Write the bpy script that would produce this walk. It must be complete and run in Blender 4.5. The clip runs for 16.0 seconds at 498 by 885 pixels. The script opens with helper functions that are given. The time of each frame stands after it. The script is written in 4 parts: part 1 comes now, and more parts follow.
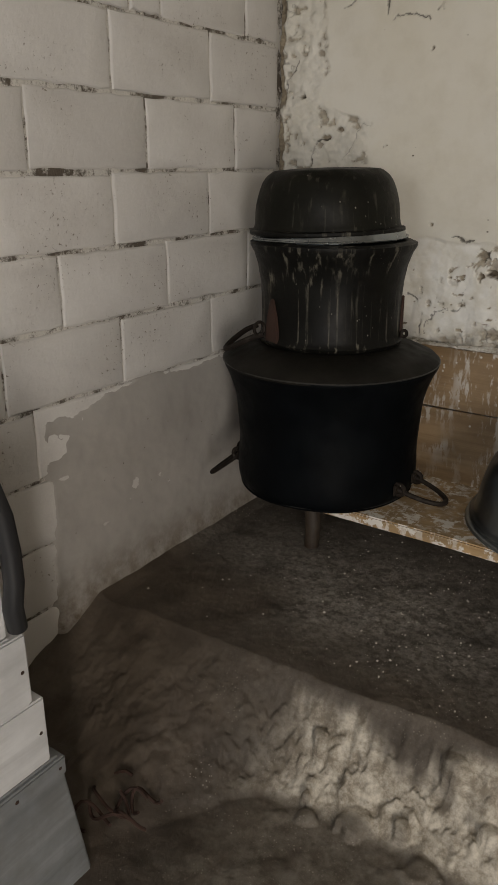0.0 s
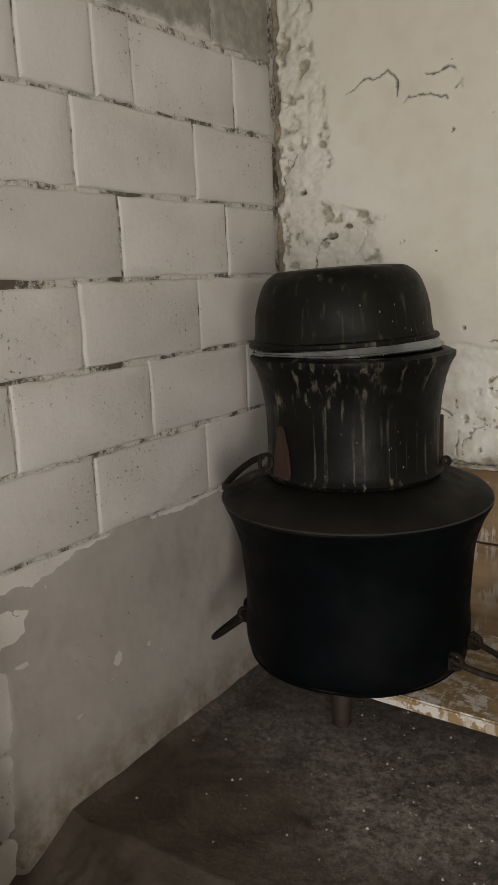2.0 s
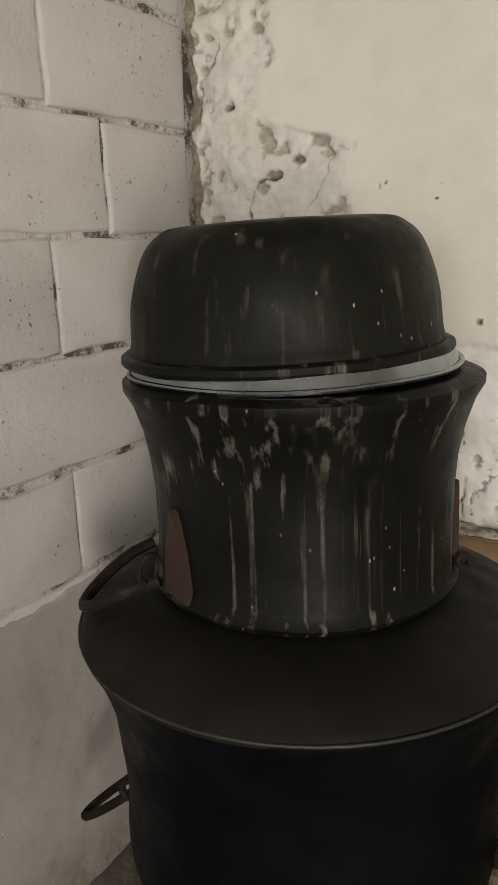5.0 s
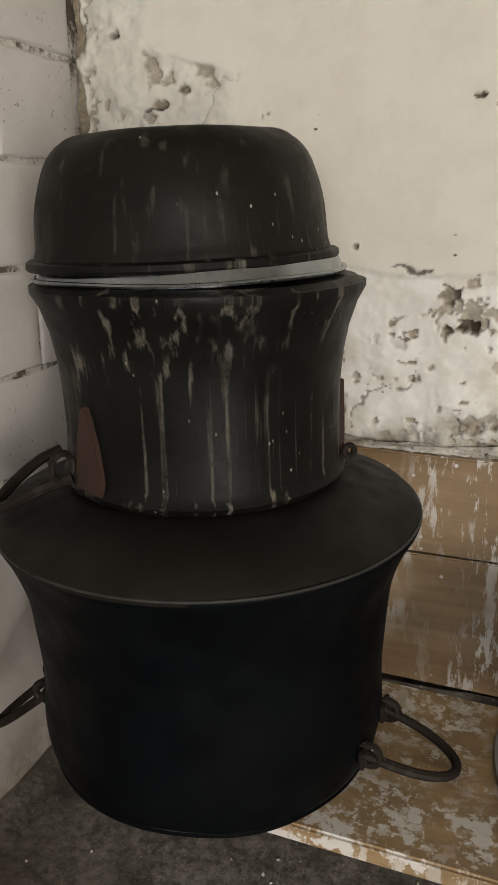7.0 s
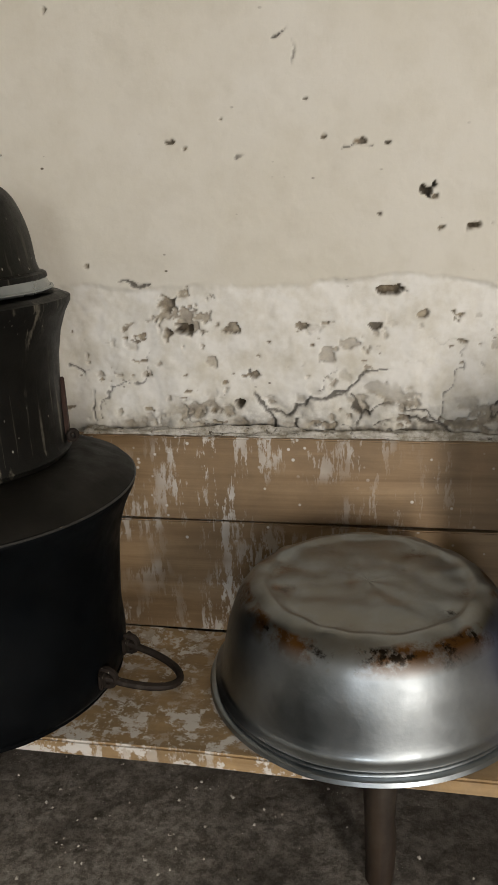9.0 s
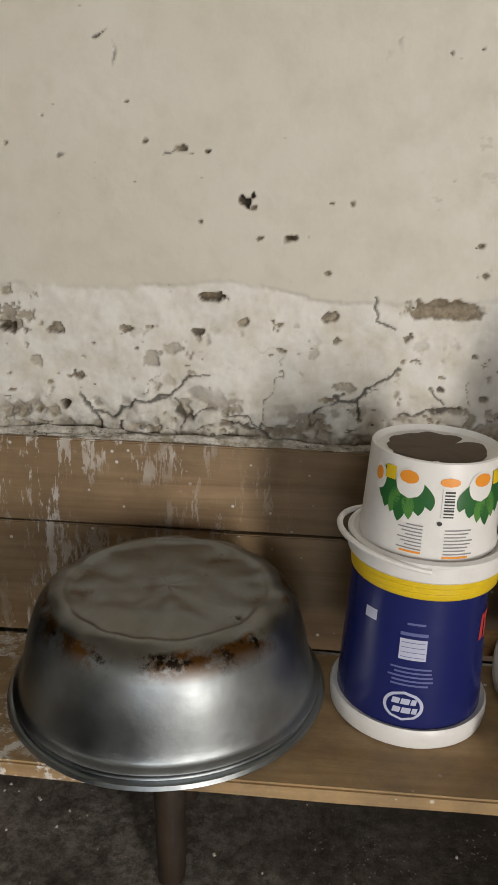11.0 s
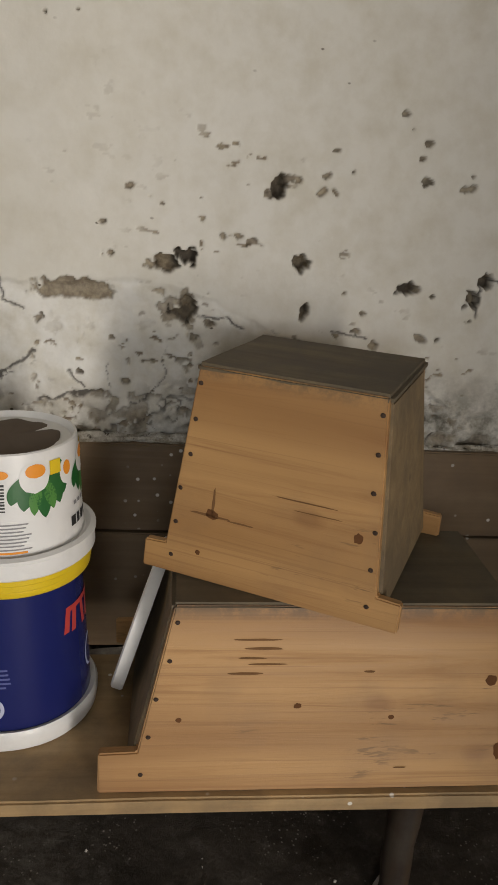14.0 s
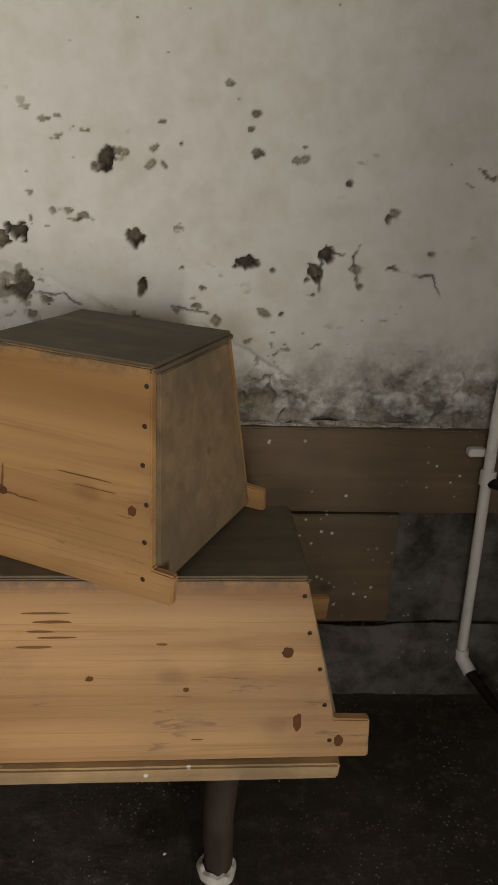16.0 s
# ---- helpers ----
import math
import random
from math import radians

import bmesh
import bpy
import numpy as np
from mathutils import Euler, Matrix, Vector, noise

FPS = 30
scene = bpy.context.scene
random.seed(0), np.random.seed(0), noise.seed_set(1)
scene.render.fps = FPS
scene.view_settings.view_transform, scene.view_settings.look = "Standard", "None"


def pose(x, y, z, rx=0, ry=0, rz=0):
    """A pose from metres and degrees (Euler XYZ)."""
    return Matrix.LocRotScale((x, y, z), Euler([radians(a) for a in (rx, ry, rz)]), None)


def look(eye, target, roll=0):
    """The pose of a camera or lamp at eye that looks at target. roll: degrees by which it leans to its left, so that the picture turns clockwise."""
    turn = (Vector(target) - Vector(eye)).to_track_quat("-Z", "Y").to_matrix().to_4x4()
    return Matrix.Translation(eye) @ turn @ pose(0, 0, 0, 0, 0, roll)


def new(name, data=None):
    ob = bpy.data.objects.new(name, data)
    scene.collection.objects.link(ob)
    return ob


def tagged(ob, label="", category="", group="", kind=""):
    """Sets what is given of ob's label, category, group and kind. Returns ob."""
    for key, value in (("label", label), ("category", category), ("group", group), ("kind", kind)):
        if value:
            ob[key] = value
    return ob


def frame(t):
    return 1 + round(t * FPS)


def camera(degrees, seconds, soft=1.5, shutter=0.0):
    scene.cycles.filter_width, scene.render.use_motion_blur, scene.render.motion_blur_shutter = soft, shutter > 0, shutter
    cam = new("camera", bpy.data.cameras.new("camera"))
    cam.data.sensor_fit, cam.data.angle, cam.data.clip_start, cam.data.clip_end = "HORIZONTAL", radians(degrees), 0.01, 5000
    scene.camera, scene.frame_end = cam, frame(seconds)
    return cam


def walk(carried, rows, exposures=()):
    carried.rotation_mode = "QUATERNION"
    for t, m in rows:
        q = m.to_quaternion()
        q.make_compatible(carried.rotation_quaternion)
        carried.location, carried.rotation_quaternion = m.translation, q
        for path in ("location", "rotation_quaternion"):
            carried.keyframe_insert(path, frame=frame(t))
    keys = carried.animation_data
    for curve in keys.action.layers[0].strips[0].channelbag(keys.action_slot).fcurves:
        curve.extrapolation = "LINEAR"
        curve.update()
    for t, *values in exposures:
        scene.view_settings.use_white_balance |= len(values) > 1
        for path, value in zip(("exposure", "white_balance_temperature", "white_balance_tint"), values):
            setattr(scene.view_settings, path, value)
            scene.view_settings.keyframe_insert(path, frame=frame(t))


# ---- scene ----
DOOR_W, FILL_W = 118, 30
cam = camera(36.6, 16.0)
PATH = [
    (0, (0.236, 0.003, 1.516), (-0.847, 1.535, 0.825), -0.1),
    (0.5, (0.21, 0.014, 1.5), (-0.934, 1.53, 0.874), -1.9),
    (1, (0.169, 0.04, 1.51), (-0.98, 1.587, 0.972), -1.5),
    (1.5, (0.083, 0.177, 1.488), (-1.045, 1.755, 1.003), -1.7),
    (2, (-0.032, 0.378, 1.49), (-1.164, 1.971, 1.066), -2.5),
    (2.5, (-0.104, 0.505, 1.483), (-1.191, 2.128, 1.052), -1.8),
    (3, (-0.225, 0.678, 1.473), (-1.235, 2.34, 1.01), -1.2),
    (3.2, (-0.282, 0.747, 1.48), (-1.261, 2.423, 0.995), -1.2),
    (5.3, (-0.403, 1.093, 1.481), (-1.432, 2.728, 0.966), -2.0),
    (5.5, (-0.416, 1.072, 1.475), (-1.403, 2.73, 0.952), -1.9),
    (6, (-0.424, 1.036, 1.439), (-1.292, 2.752, 0.892), -1.4),
    (6.5, (-0.421, 1.003, 1.42), (-1.198, 2.752, 0.841), -0.9),
    (7, (-0.376, 0.976, 1.411), (-1.1, 2.741, 0.811), -0.9),
    (7.5, (-0.297, 0.92, 1.406), (-0.995, 2.7, 0.819), -1.5),
    (8, (-0.226, 0.846, 1.416), (-0.85, 2.657, 0.841), -1.9),
    (8.5, (-0.152, 0.8, 1.428), (-0.634, 2.652, 0.849), -2.0),
    (9, (-0.072, 0.771, 1.454), (-0.428, 2.644, 0.852), -2.0),
    (9.5, (0.005, 0.749, 1.453), (-0.262, 2.638, 0.853), -1.9),
    (9.7, (0.025, 0.744, 1.456), (-0.208, 2.637, 0.852), -1.8),
    (11.8, (0.243, 0.821, 1.5), (0.13, 2.706, 0.842), 2.6),
    (12, (0.278, 0.809, 1.504), (0.178, 2.691, 0.834), 1.7),
    (12.5, (0.356, 0.768, 1.528), (0.337, 2.64, 0.823), 1.0),
    (13, (0.453, 0.772, 1.534), (0.52, 2.64, 0.823), 1.9),
    (13.5, (0.536, 0.829, 1.527), (0.69, 2.697, 0.828), 3.1),
    (14, (0.631, 0.869, 1.514), (0.837, 2.736, 0.827), 3.8),
    (14.5, (0.741, 0.853, 1.533), (0.895, 2.73, 0.86), 3.1),
    (15, (0.831, 0.824, 1.521), (0.949, 2.705, 0.85), 2.5),
    (15.5, (0.9, 0.804, 1.524), (1.04, 2.674, 0.828), 2.7),
    (16, (0.974, 0.84, 1.512), (1.166, 2.695, 0.788), 3.2),
]
EXPOSURES = [(0, -0.27), (1.5, -0.16), (3, 0.16), (5.5, 0.42), (7, 0.42), (9, 0.18), (12.5, -0.06), (14, -0.18), (15.5, -0.2), (16, -0.22)]
walk(cam, [(t, look(eye, target, roll)) for t, eye, target, roll in PATH], EXPOSURES)


# ---- light ----
world = bpy.data.worlds.new("world")
scene.world = world
world.use_nodes = True
sky = world.node_tree.nodes.new("ShaderNodeTexSky")
sky.sky_type, sky.sun_disc = "NISHITA", False
sky.sun_elevation, sky.sun_rotation = radians(40), radians(150)
world.node_tree.links.new(sky.outputs[0], world.node_tree.nodes["Background"].inputs[0])
world.node_tree.nodes["Background"].inputs[1].default_value = 0.1


def area(name, m, w, h, power, colour):
    data = bpy.data.lights.new(name, "AREA")
    data.shape, data.size, data.size_y, data.energy, data.color = "RECTANGLE", w, h, power, colour
    ob = new(name, data)
    ob.matrix_world = m
    return ob


FRONT, RIGHT, TOP = -2.2, 3.0, 2.75      # front wall, right wall, ceiling
LEFT, BACK, SLAB = -1.337, 2.415, 0.245
area("doorway_daylight", look((2.375, FRONT + 0.03, 1.1), (1.2, 2.0, 1.1)), 0.55, 1.9, DOOR_W, (1.0, 0.925, 0.845))
# cool fill lamp, added in an unseen window opening to even out the brightness
area("unseen_fill_light", look((0.3, FRONT + 0.03, 1.65), (-0.1, 2.0, 1.2)), 0.8, 0.9, FILL_W, (0.95, 0.97, 1.0))


# ---- materials ----
def mat(name, rough=0.8, metal=0.0):
    m = bpy.data.materials.new(name)
    m.use_nodes = True
    b = m.node_tree.nodes["Principled BSDF"]
    b.inputs["Roughness"].default_value, b.inputs["Metallic"].default_value = rough, metal
    return m


class Nodes:
    """A short hand for one material's nodes."""

    def __init__(self, m):
        self.t = m.node_tree
        self.b = self.t.nodes["Principled BSDF"]
        self.co = self.t.nodes.new("ShaderNodeTexCoord").outputs["Object"]

    def link(self, a, b):
        self.t.links.new(a, b)

    def scaled(self, sx, sy, sz):
        n = self.t.nodes.new("ShaderNodeMapping")
        n.inputs["Scale"].default_value = (sx, sy, sz)
        self.link(self.co, n.inputs[0])
        return n.outputs[0]

    def noise(self, scale, detail=6, rough=0.6, co=None, distort=0.0):
        n = self.t.nodes.new("ShaderNodeTexNoise")
        n.inputs["Scale"].default_value, n.inputs["Detail"].default_value = scale, detail
        n.inputs["Roughness"].default_value, n.inputs["Distortion"].default_value = rough, distort
        self.link(co or self.co, n.inputs["Vector"])
        return n.outputs[0]

    def cells(self, scale, co=None):
        n = self.t.nodes.new("ShaderNodeTexVoronoi")
        n.inputs["Scale"].default_value = scale
        self.link(co or self.co, n.inputs["Vector"])
        return n.outputs["Distance"]

    def ramp(self, x, a, b, va=0.0, vb=1.0):
        n = self.t.nodes.new("ShaderNodeMapRange")
        for k, v in zip(range(1, 5), (a, b, va, vb)):
            n.inputs[k].default_value = v
        self.link(x, n.inputs[0])
        return n.outputs[0]

    def mix(self, f, a, b, blend="MIX"):
        n = self.t.nodes.new("ShaderNodeMix")
        n.data_type, n.blend_type = "RGBA", blend
        for k, v in ((0, f), (6, a), (7, b)):
            if isinstance(v, (int, float)):
                n.inputs[k].default_value = v
            elif isinstance(v, tuple):
                n.inputs[k].default_value = (*v, 1)
            else:
                self.link(v, n.inputs[k])
        return n.outputs[2]

    def math(self, op, a, b=0.0):
        n = self.t.nodes.new("ShaderNodeMath")
        n.operation, n.use_clamp = op, True
        for k, v in ((0, a), (1, b)):
            if isinstance(v, (int, float)):
                n.inputs[k].default_value = v
            else:
                self.link(v, n.inputs[k])
        return n.outputs[0]

    def attribute(self, name):
        n = self.t.nodes.new("ShaderNodeAttribute")
        n.attribute_name = name
        return n.outputs["Fac"]

    def axis(self, k):
        n = self.t.nodes.new("ShaderNodeSeparateXYZ")
        self.link(self.co, n.inputs[0])
        return n.outputs[k]

    def random(self):
        return self.t.nodes.new("ShaderNodeObjectInfo").outputs["Random"]

    def done(self, colour, rough=None, bump=None, strength=0.3, distance=0.004):
        if isinstance(colour, tuple):
            self.b.inputs["Base Color"].default_value = (*colour, 1)
        else:
            self.link(colour, self.b.inputs["Base Color"])
        if rough is not None:
            self.link(rough, self.b.inputs["Roughness"])
        if bump is not None:
            n = self.t.nodes.new("ShaderNodeBump")
            n.inputs["Strength"].default_value, n.inputs["Distance"].default_value = strength, distance
            self.link(bump, n.inputs["Height"])
            self.link(n.outputs[0], self.b.inputs["Normal"])


def plaster_material():
    m = mat("old_plaster", 0.85)
    n = Nodes(m)
    base = n.mix(n.ramp(n.noise(1.6, 4), 0.35, 0.65), (0.645, 0.615, 0.53), (0.7, 0.68, 0.62))
    base = n.mix(n.ramp(n.noise(14, 6), 0.45, 0.8, 0, 0.35), base, (0.5, 0.46, 0.37))
    white = n.attribute("whitewash")
    base = n.mix(white, base, n.mix(n.ramp(n.noise(18, 6), 0.4, 0.7), (0.78, 0.77, 0.73), (0.62, 0.59, 0.51)))
    specks = n.ramp(n.cells(17, n.scaled(1, 1, 1.6)), 0.085, 0.045)
    some = n.ramp(n.noise(5, 3), 0.53, 0.6)
    base = n.mix(n.math("MULTIPLY", specks, some), base, (0.13, 0.11, 0.08))
    grime = n.math("MULTIPLY", n.attribute("grime"), n.ramp(n.noise(20, 8, 0.7), 0.35, 0.62))
    base = n.mix(grime, base, (0.16, 0.15, 0.12))
    base = n.mix(n.attribute("earth"), base, n.mix(n.ramp(n.noise(60, 4), 0.4, 0.7), (0.16, 0.12, 0.075), (0.34, 0.29, 0.2)))
    base = n.mix(n.attribute("crack"), base, (0.045, 0.037, 0.028))
    n.done(base, None, n.mix(0.5, n.noise(45, 8, 0.65), n.noise(9, 4)), 0.35, 0.006)
    return m


def block_material():
    m = mat("painted_block", 0.8)
    n = Nodes(m)
    base = n.mix(n.random(), (0.545, 0.525, 0.50), (0.63, 0.61, 0.585))
    base = n.mix(n.ramp(n.noise(5, 5), 0.45, 0.75, 0, 0.5), base, (0.48, 0.455, 0.425))
    pits = n.math("MULTIPLY", n.ramp(n.noise(95, 3, 0.6), 0.63, 0.69), n.ramp(n.noise(5, 4), 0.5, 0.6))
    base = n.mix(pits, base, (0.2, 0.175, 0.14))
    bare = n.ramp(n.mix(0.16, n.axis(2), n.noise(4, 5, 0.7)), 1.855, 1.875)
    base = n.mix(bare, base, n.mix(n.ramp(n.noise(30, 6), 0.4, 0.65), (0.24, 0.225, 0.195), (0.34, 0.32, 0.28)))
    height = n.mix(pits, n.mix(0.45, n.noise(70, 7, 0.7), n.noise(16, 4)), (0.0, 0.0, 0.0))
    n.done(base, None, height, 0.5, 0.006)
    return m


def mortar_material():
    m = mat("dirty_mortar", 0.95)
    n = Nodes(m)
    patches = n.ramp(n.noise(11, 8, 0.8), 0.48, 0.57)
    base = n.mix(patches, (0.57, 0.545, 0.5), (0.1, 0.082, 0.062))
    n.done(base, None, n.noise(60, 6), 0.8, 0.01)
    return m


def smear_material():
    m = mat("smeared_plaster", 0.75)
    n = Nodes(m)
    base = n.mix(n.ramp(n.noise(2.5, 5), 0.35, 0.65), (0.33, 0.31, 0.285), (0.43, 0.408, 0.378))
    dirt = n.math("MULTIPLY", n.ramp(n.axis(2), 0.42, 0.24), n.ramp(n.noise(16, 7, 0.7), 0.3, 0.6))
    base = n.mix(dirt, base, (0.13, 0.10, 0.07))
    base = n.mix(n.ramp(n.cells(17), 0.05, 0.02), base, (0.12, 0.10, 0.08))
    n.done(base, None, n.mix(0.5, n.noise(6, 5), n.noise(55, 5)), 0.3, 0.006)
    return m


def floor_material():
    m = mat("dirty_concrete_floor", 0.6)
    n = Nodes(m)
    grey = n.mix(n.ramp(n.noise(3, 6), 0.35, 0.65), (0.02, 0.014, 0.009), (0.052, 0.04, 0.029))
    grey = n.mix(n.ramp(n.noise(30, 8, 0.75), 0.52, 0.78, 0, 0.7), grey, (0.16, 0.142, 0.12))
    grey = n.mix(n.math("MULTIPLY", n.attribute("pale"), 0.8), grey, n.mix(n.ramp(n.noise(48, 8, 0.8), 0.42, 0.6), (0.16, 0.142, 0.118), (0.5, 0.465, 0.41)))
    crumbs = n.math("MULTIPLY", n.ramp(n.cells(90), 0.24, 0.12), n.ramp(n.noise(5.5, 8, 0.75), 0.49, 0.6))
    grey = n.mix(crumbs, grey, (0.36, 0.33, 0.28))
    stone = n.mix(n.ramp(n.noise(16, 9, 0.8), 0.42, 0.6), (0.24, 0.205, 0.155), (0.64, 0.59, 0.5))
    base = n.mix(n.attribute("stone"), grey, stone)
    base = n.mix(n.attribute("soil"), base, n.mix(n.ramp(n.noise(9, 6), 0.4, 0.65), (0.062, 0.046, 0.032), (0.115, 0.09, 0.066)))
    rough = n.ramp(n.noise(6, 5), 0.3, 0.7, 0.38, 0.8)
    n.done(base, rough, n.mix(0.3, n.noise(34, 9, 0.78), n.noise(8, 4)), 0.8, 0.011)
    return m


def plank_material(name, dark, light, paint=0.0, rough=0.6, along=0, dirty=0.0, blotched=0.0):
    """Sawn wood whose grain runs along one axis; paint: how much white paint has dripped on it (unblotched, it also
    brings painted shade towards +x).
    """
    m = mat(name, rough)
    n = Nodes(m)
    s = [22.0, 22.0, 22.0]
    s[along] = 1.1
    grain = n.noise(1.0, 8, 0.65, n.scaled(*s), 0.6)
    base = n.mix(n.ramp(grain, 0.3, 0.7), dark, light)
    knots = n.ramp(n.cells(3.2, n.scaled(*[1.0 if k == along else 1.6 for k in range(3)])), 0.085, 0.05)
    base = n.mix(n.math("MULTIPLY", knots, 0.75), base, tuple(c * 0.25 for c in dark))
    base = n.mix(n.ramp(n.noise(4, 6), 0.45, 0.75, 0, 0.55), base, tuple(c * 0.6 for c in dark))
    # wall boards: shade painted into the colour, deepening towards +x
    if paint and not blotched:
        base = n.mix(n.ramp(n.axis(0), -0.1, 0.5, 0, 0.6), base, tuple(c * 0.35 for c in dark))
    if dirty:
        base = n.mix(n.math("MULTIPLY", n.ramp(n.noise(7, 8, 0.7), 0.4, 0.6), dirty), base, (0.07, 0.06, 0.045))
    if paint:
        d = n.scaled(30, 30, 7)
        drops = n.ramp(n.noise(1.0, 8, 0.75, d), 0.525, 0.56)
        where = n.ramp(n.axis(0), 0.15, -0.25)
        drops = n.math("MULTIPLY", drops, n.math("MULTIPLY", n.ramp(n.noise(3.5, 3), 0.38, 0.54), where))
        blots = n.math("MULTIPLY", n.ramp(n.noise(19, 8, 0.72), 0.52, 0.55), n.math("MULTIPLY", n.ramp(n.noise(3.0, 2), 0.4, 0.5), n.math("MULTIPLY", where, blotched)))
        drops = n.math("MAXIMUM", drops, blots)
        spots = n.math("MULTIPLY", n.ramp(n.cells(34), 0.16, 0.1), n.ramp(n.noise(6, 2), 0.5, 0.58))
        base = n.mix(n.math("MULTIPLY", n.math("MAXIMUM", drops, spots), paint), base, (0.66, 0.64, 0.6))
    n.done(base, None, grain, 0.35, 0.003)
    return m


def pine_material(name, edge):
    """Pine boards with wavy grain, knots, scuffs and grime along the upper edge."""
    m = mat(name, 0.55)
    n = Nodes(m)
    streak = n.noise(1.0, 9, 0.7, n.scaled(1.6, 30, 30), 1.2)
    broad = n.noise(1.0, 3, 0.5, n.scaled(0.5, 9, 9), 0.4)
    base = n.mix(n.ramp(broad, 0.35, 0.65), (0.29, 0.148, 0.05), (0.45, 0.26, 0.1))
    base = n.mix(n.ramp(streak, 0.5, 0.72, 0, 0.6), base, (0.24, 0.105, 0.035))
    fine = n.ramp(n.noise(1.0, 3, 0.6, n.scaled(1.2, 120, 120), 0.8), 0.56, 0.66, 0, 0.3)
    base = n.mix(fine, base, (0.17, 0.075, 0.028))
    knot = n.cells(4.6, n.scaled(1.0, 0.3, 1.7))
    base = n.mix(n.ramp(knot, 0.15, 0.06, 0, 0.45), base, (0.2, 0.085, 0.03))
    scuff = n.math("MULTIPLY", n.ramp(n.noise(1.0, 4, 0.7, n.scaled(9, 60, 60)), 0.58, 0.64), n.ramp(n.noise(4, 2), 0.54, 0.62))
    base = n.mix(n.math("MULTIPLY", scuff, 0.6), base, (0.13, 0.075, 0.035))
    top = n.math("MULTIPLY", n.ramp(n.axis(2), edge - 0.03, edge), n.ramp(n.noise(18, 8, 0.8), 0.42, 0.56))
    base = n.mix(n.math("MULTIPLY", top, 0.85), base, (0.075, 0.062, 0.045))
    base = n.mix(n.ramp(n.noise(5, 6), 0.5, 0.78, 0, 0.5), base, (0.22, 0.13, 0.065))
    n.done(base, n.ramp(streak, 0.3, 0.7, 0.45, 0.68), streak, 0.3, 0.003)
    return m


def soot_material(name, streaks, base_colour=(0.017, 0.016, 0.014), rough=0.45, gloss=0.14):
    m = mat(name, rough)
    n = Nodes(m)
    n.b.inputs["Specular IOR Level"].default_value = gloss
    base = n.mix(n.ramp(n.noise(9, 6), 0.4, 0.7), base_colour, tuple(c * 1.9 for c in base_colour))
    if streaks:
        run = n.ramp(n.noise(1.0, 4, 0.55, n.scaled(62, 62, 1.5)), 0.56, 0.66)
        torn = n.math("MULTIPLY", n.ramp(n.noise(22, 7, 0.75), 0.34, 0.6), n.ramp(n.noise(7, 2), 0.36, 0.5))
        base = n.mix(n.math("MULTIPLY", n.math("MULTIPLY", run, torn), streaks), base, (0.13, 0.12, 0.094))
        flecks = n.ramp(n.cells(60, n.scaled(1, 1, 0.6)), 0.11, 0.05)
        base = n.mix(n.math("MULTIPLY", flecks, n.ramp(n.noise(8, 3), 0.52, 0.62)), base, (0.3, 0.28, 0.24))
    n.done(base, n.ramp(n.noise(14, 6), 0.3, 0.7, rough - 0.12, rough + 0.2), n.noise(30, 7, 0.7), 0.25, 0.004)
    return m


def aluminium_material(name, burnt=False, rough=0.3, tone=1.0):
    m = mat(name, rough, 1.0)
    n = Nodes(m)
    base = n.mix(n.ramp(n.noise(4, 6), 0.35, 0.7), tuple(tone * c for c in (0.17, 0.19, 0.2)), tuple(tone * c for c in (0.34, 0.365, 0.38)))
    r = n.ramp(n.noise(5, 5), 0.35, 0.7, rough - 0.06, rough + 0.22)
    if burnt:
        z = n.axis(2)
        top = n.ramp(z, 0.185, 0.206)
        band = n.math("MULTIPLY", n.ramp(z, 0.165, 0.195), n.ramp(z, 0.2085, 0.2045))
        base = n.mix(n.math("MULTIPLY", top, n.ramp(n.noise(9, 7, 0.7), 0.3, 0.6, 0.3, 0.95)), base, (0.2, 0.19, 0.165))
        base = n.mix(n.math("MULTIPLY", band, n.ramp(n.noise(11, 8, 0.7), 0.46, 0.56)), base, (0.13, 0.062, 0.018))
        base = n.mix(n.math("MULTIPLY", band, n.ramp(n.noise(15, 8, 0.7), 0.56, 0.62)), base, (0.02, 0.015, 0.01))
    n.done(base, r, n.noise(9, 6), 0.22, 0.008)
    return m


def plain_material(name, colour, rough=0.4, metal=0.0, wear=0.12):
    m = mat(name, rough, metal)
    n = Nodes(m)
    base = n.mix(n.ramp(n.noise(16, 6, 0.7), 0.5, 0.8, 0, wear * 3), colour, tuple(c * 0.6 for c in colour))
    n.done(base, None, n.noise(50, 4), 0.06, 0.002)
    return m


PLASTER, BLOCK, MORTAR, SMEAR, FLOOR = plaster_material(), block_material(), mortar_material(), smear_material(), floor_material()
BOARD = plank_material("stained_shaded_wall_board", (0.22, 0.14, 0.07), (0.4, 0.28, 0.16), 0.9, 0.55, 0, 0.2)
BENCH = plank_material("bench_plank", (0.3, 0.19, 0.085), (0.46, 0.32, 0.165), 0.9, 0.6, 0, 0.4, 1.0)
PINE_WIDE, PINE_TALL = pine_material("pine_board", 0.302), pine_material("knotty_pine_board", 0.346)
GREYWOOD = plank_material("soiled_wood", (0.10, 0.075, 0.042), (0.18, 0.14, 0.085), 0, 0.75, 0, 0.6)
POLE = plank_material("round_pole_wood", (0.014, 0.008, 0.005), (0.045, 0.027, 0.014), 0, 0.6, 2, 0.4)
WHITEWOOD = plank_material("white_painted_wood", (0.5, 0.5, 0.5), (0.68, 0.68, 0.68), 0, 0.5, 1, 0.1)
GREYBOX = plank_material("grey_painted_wood", (0.15, 0.16, 0.165), (0.25, 0.26, 0.265), 0, 0.6, 1, 0.3)
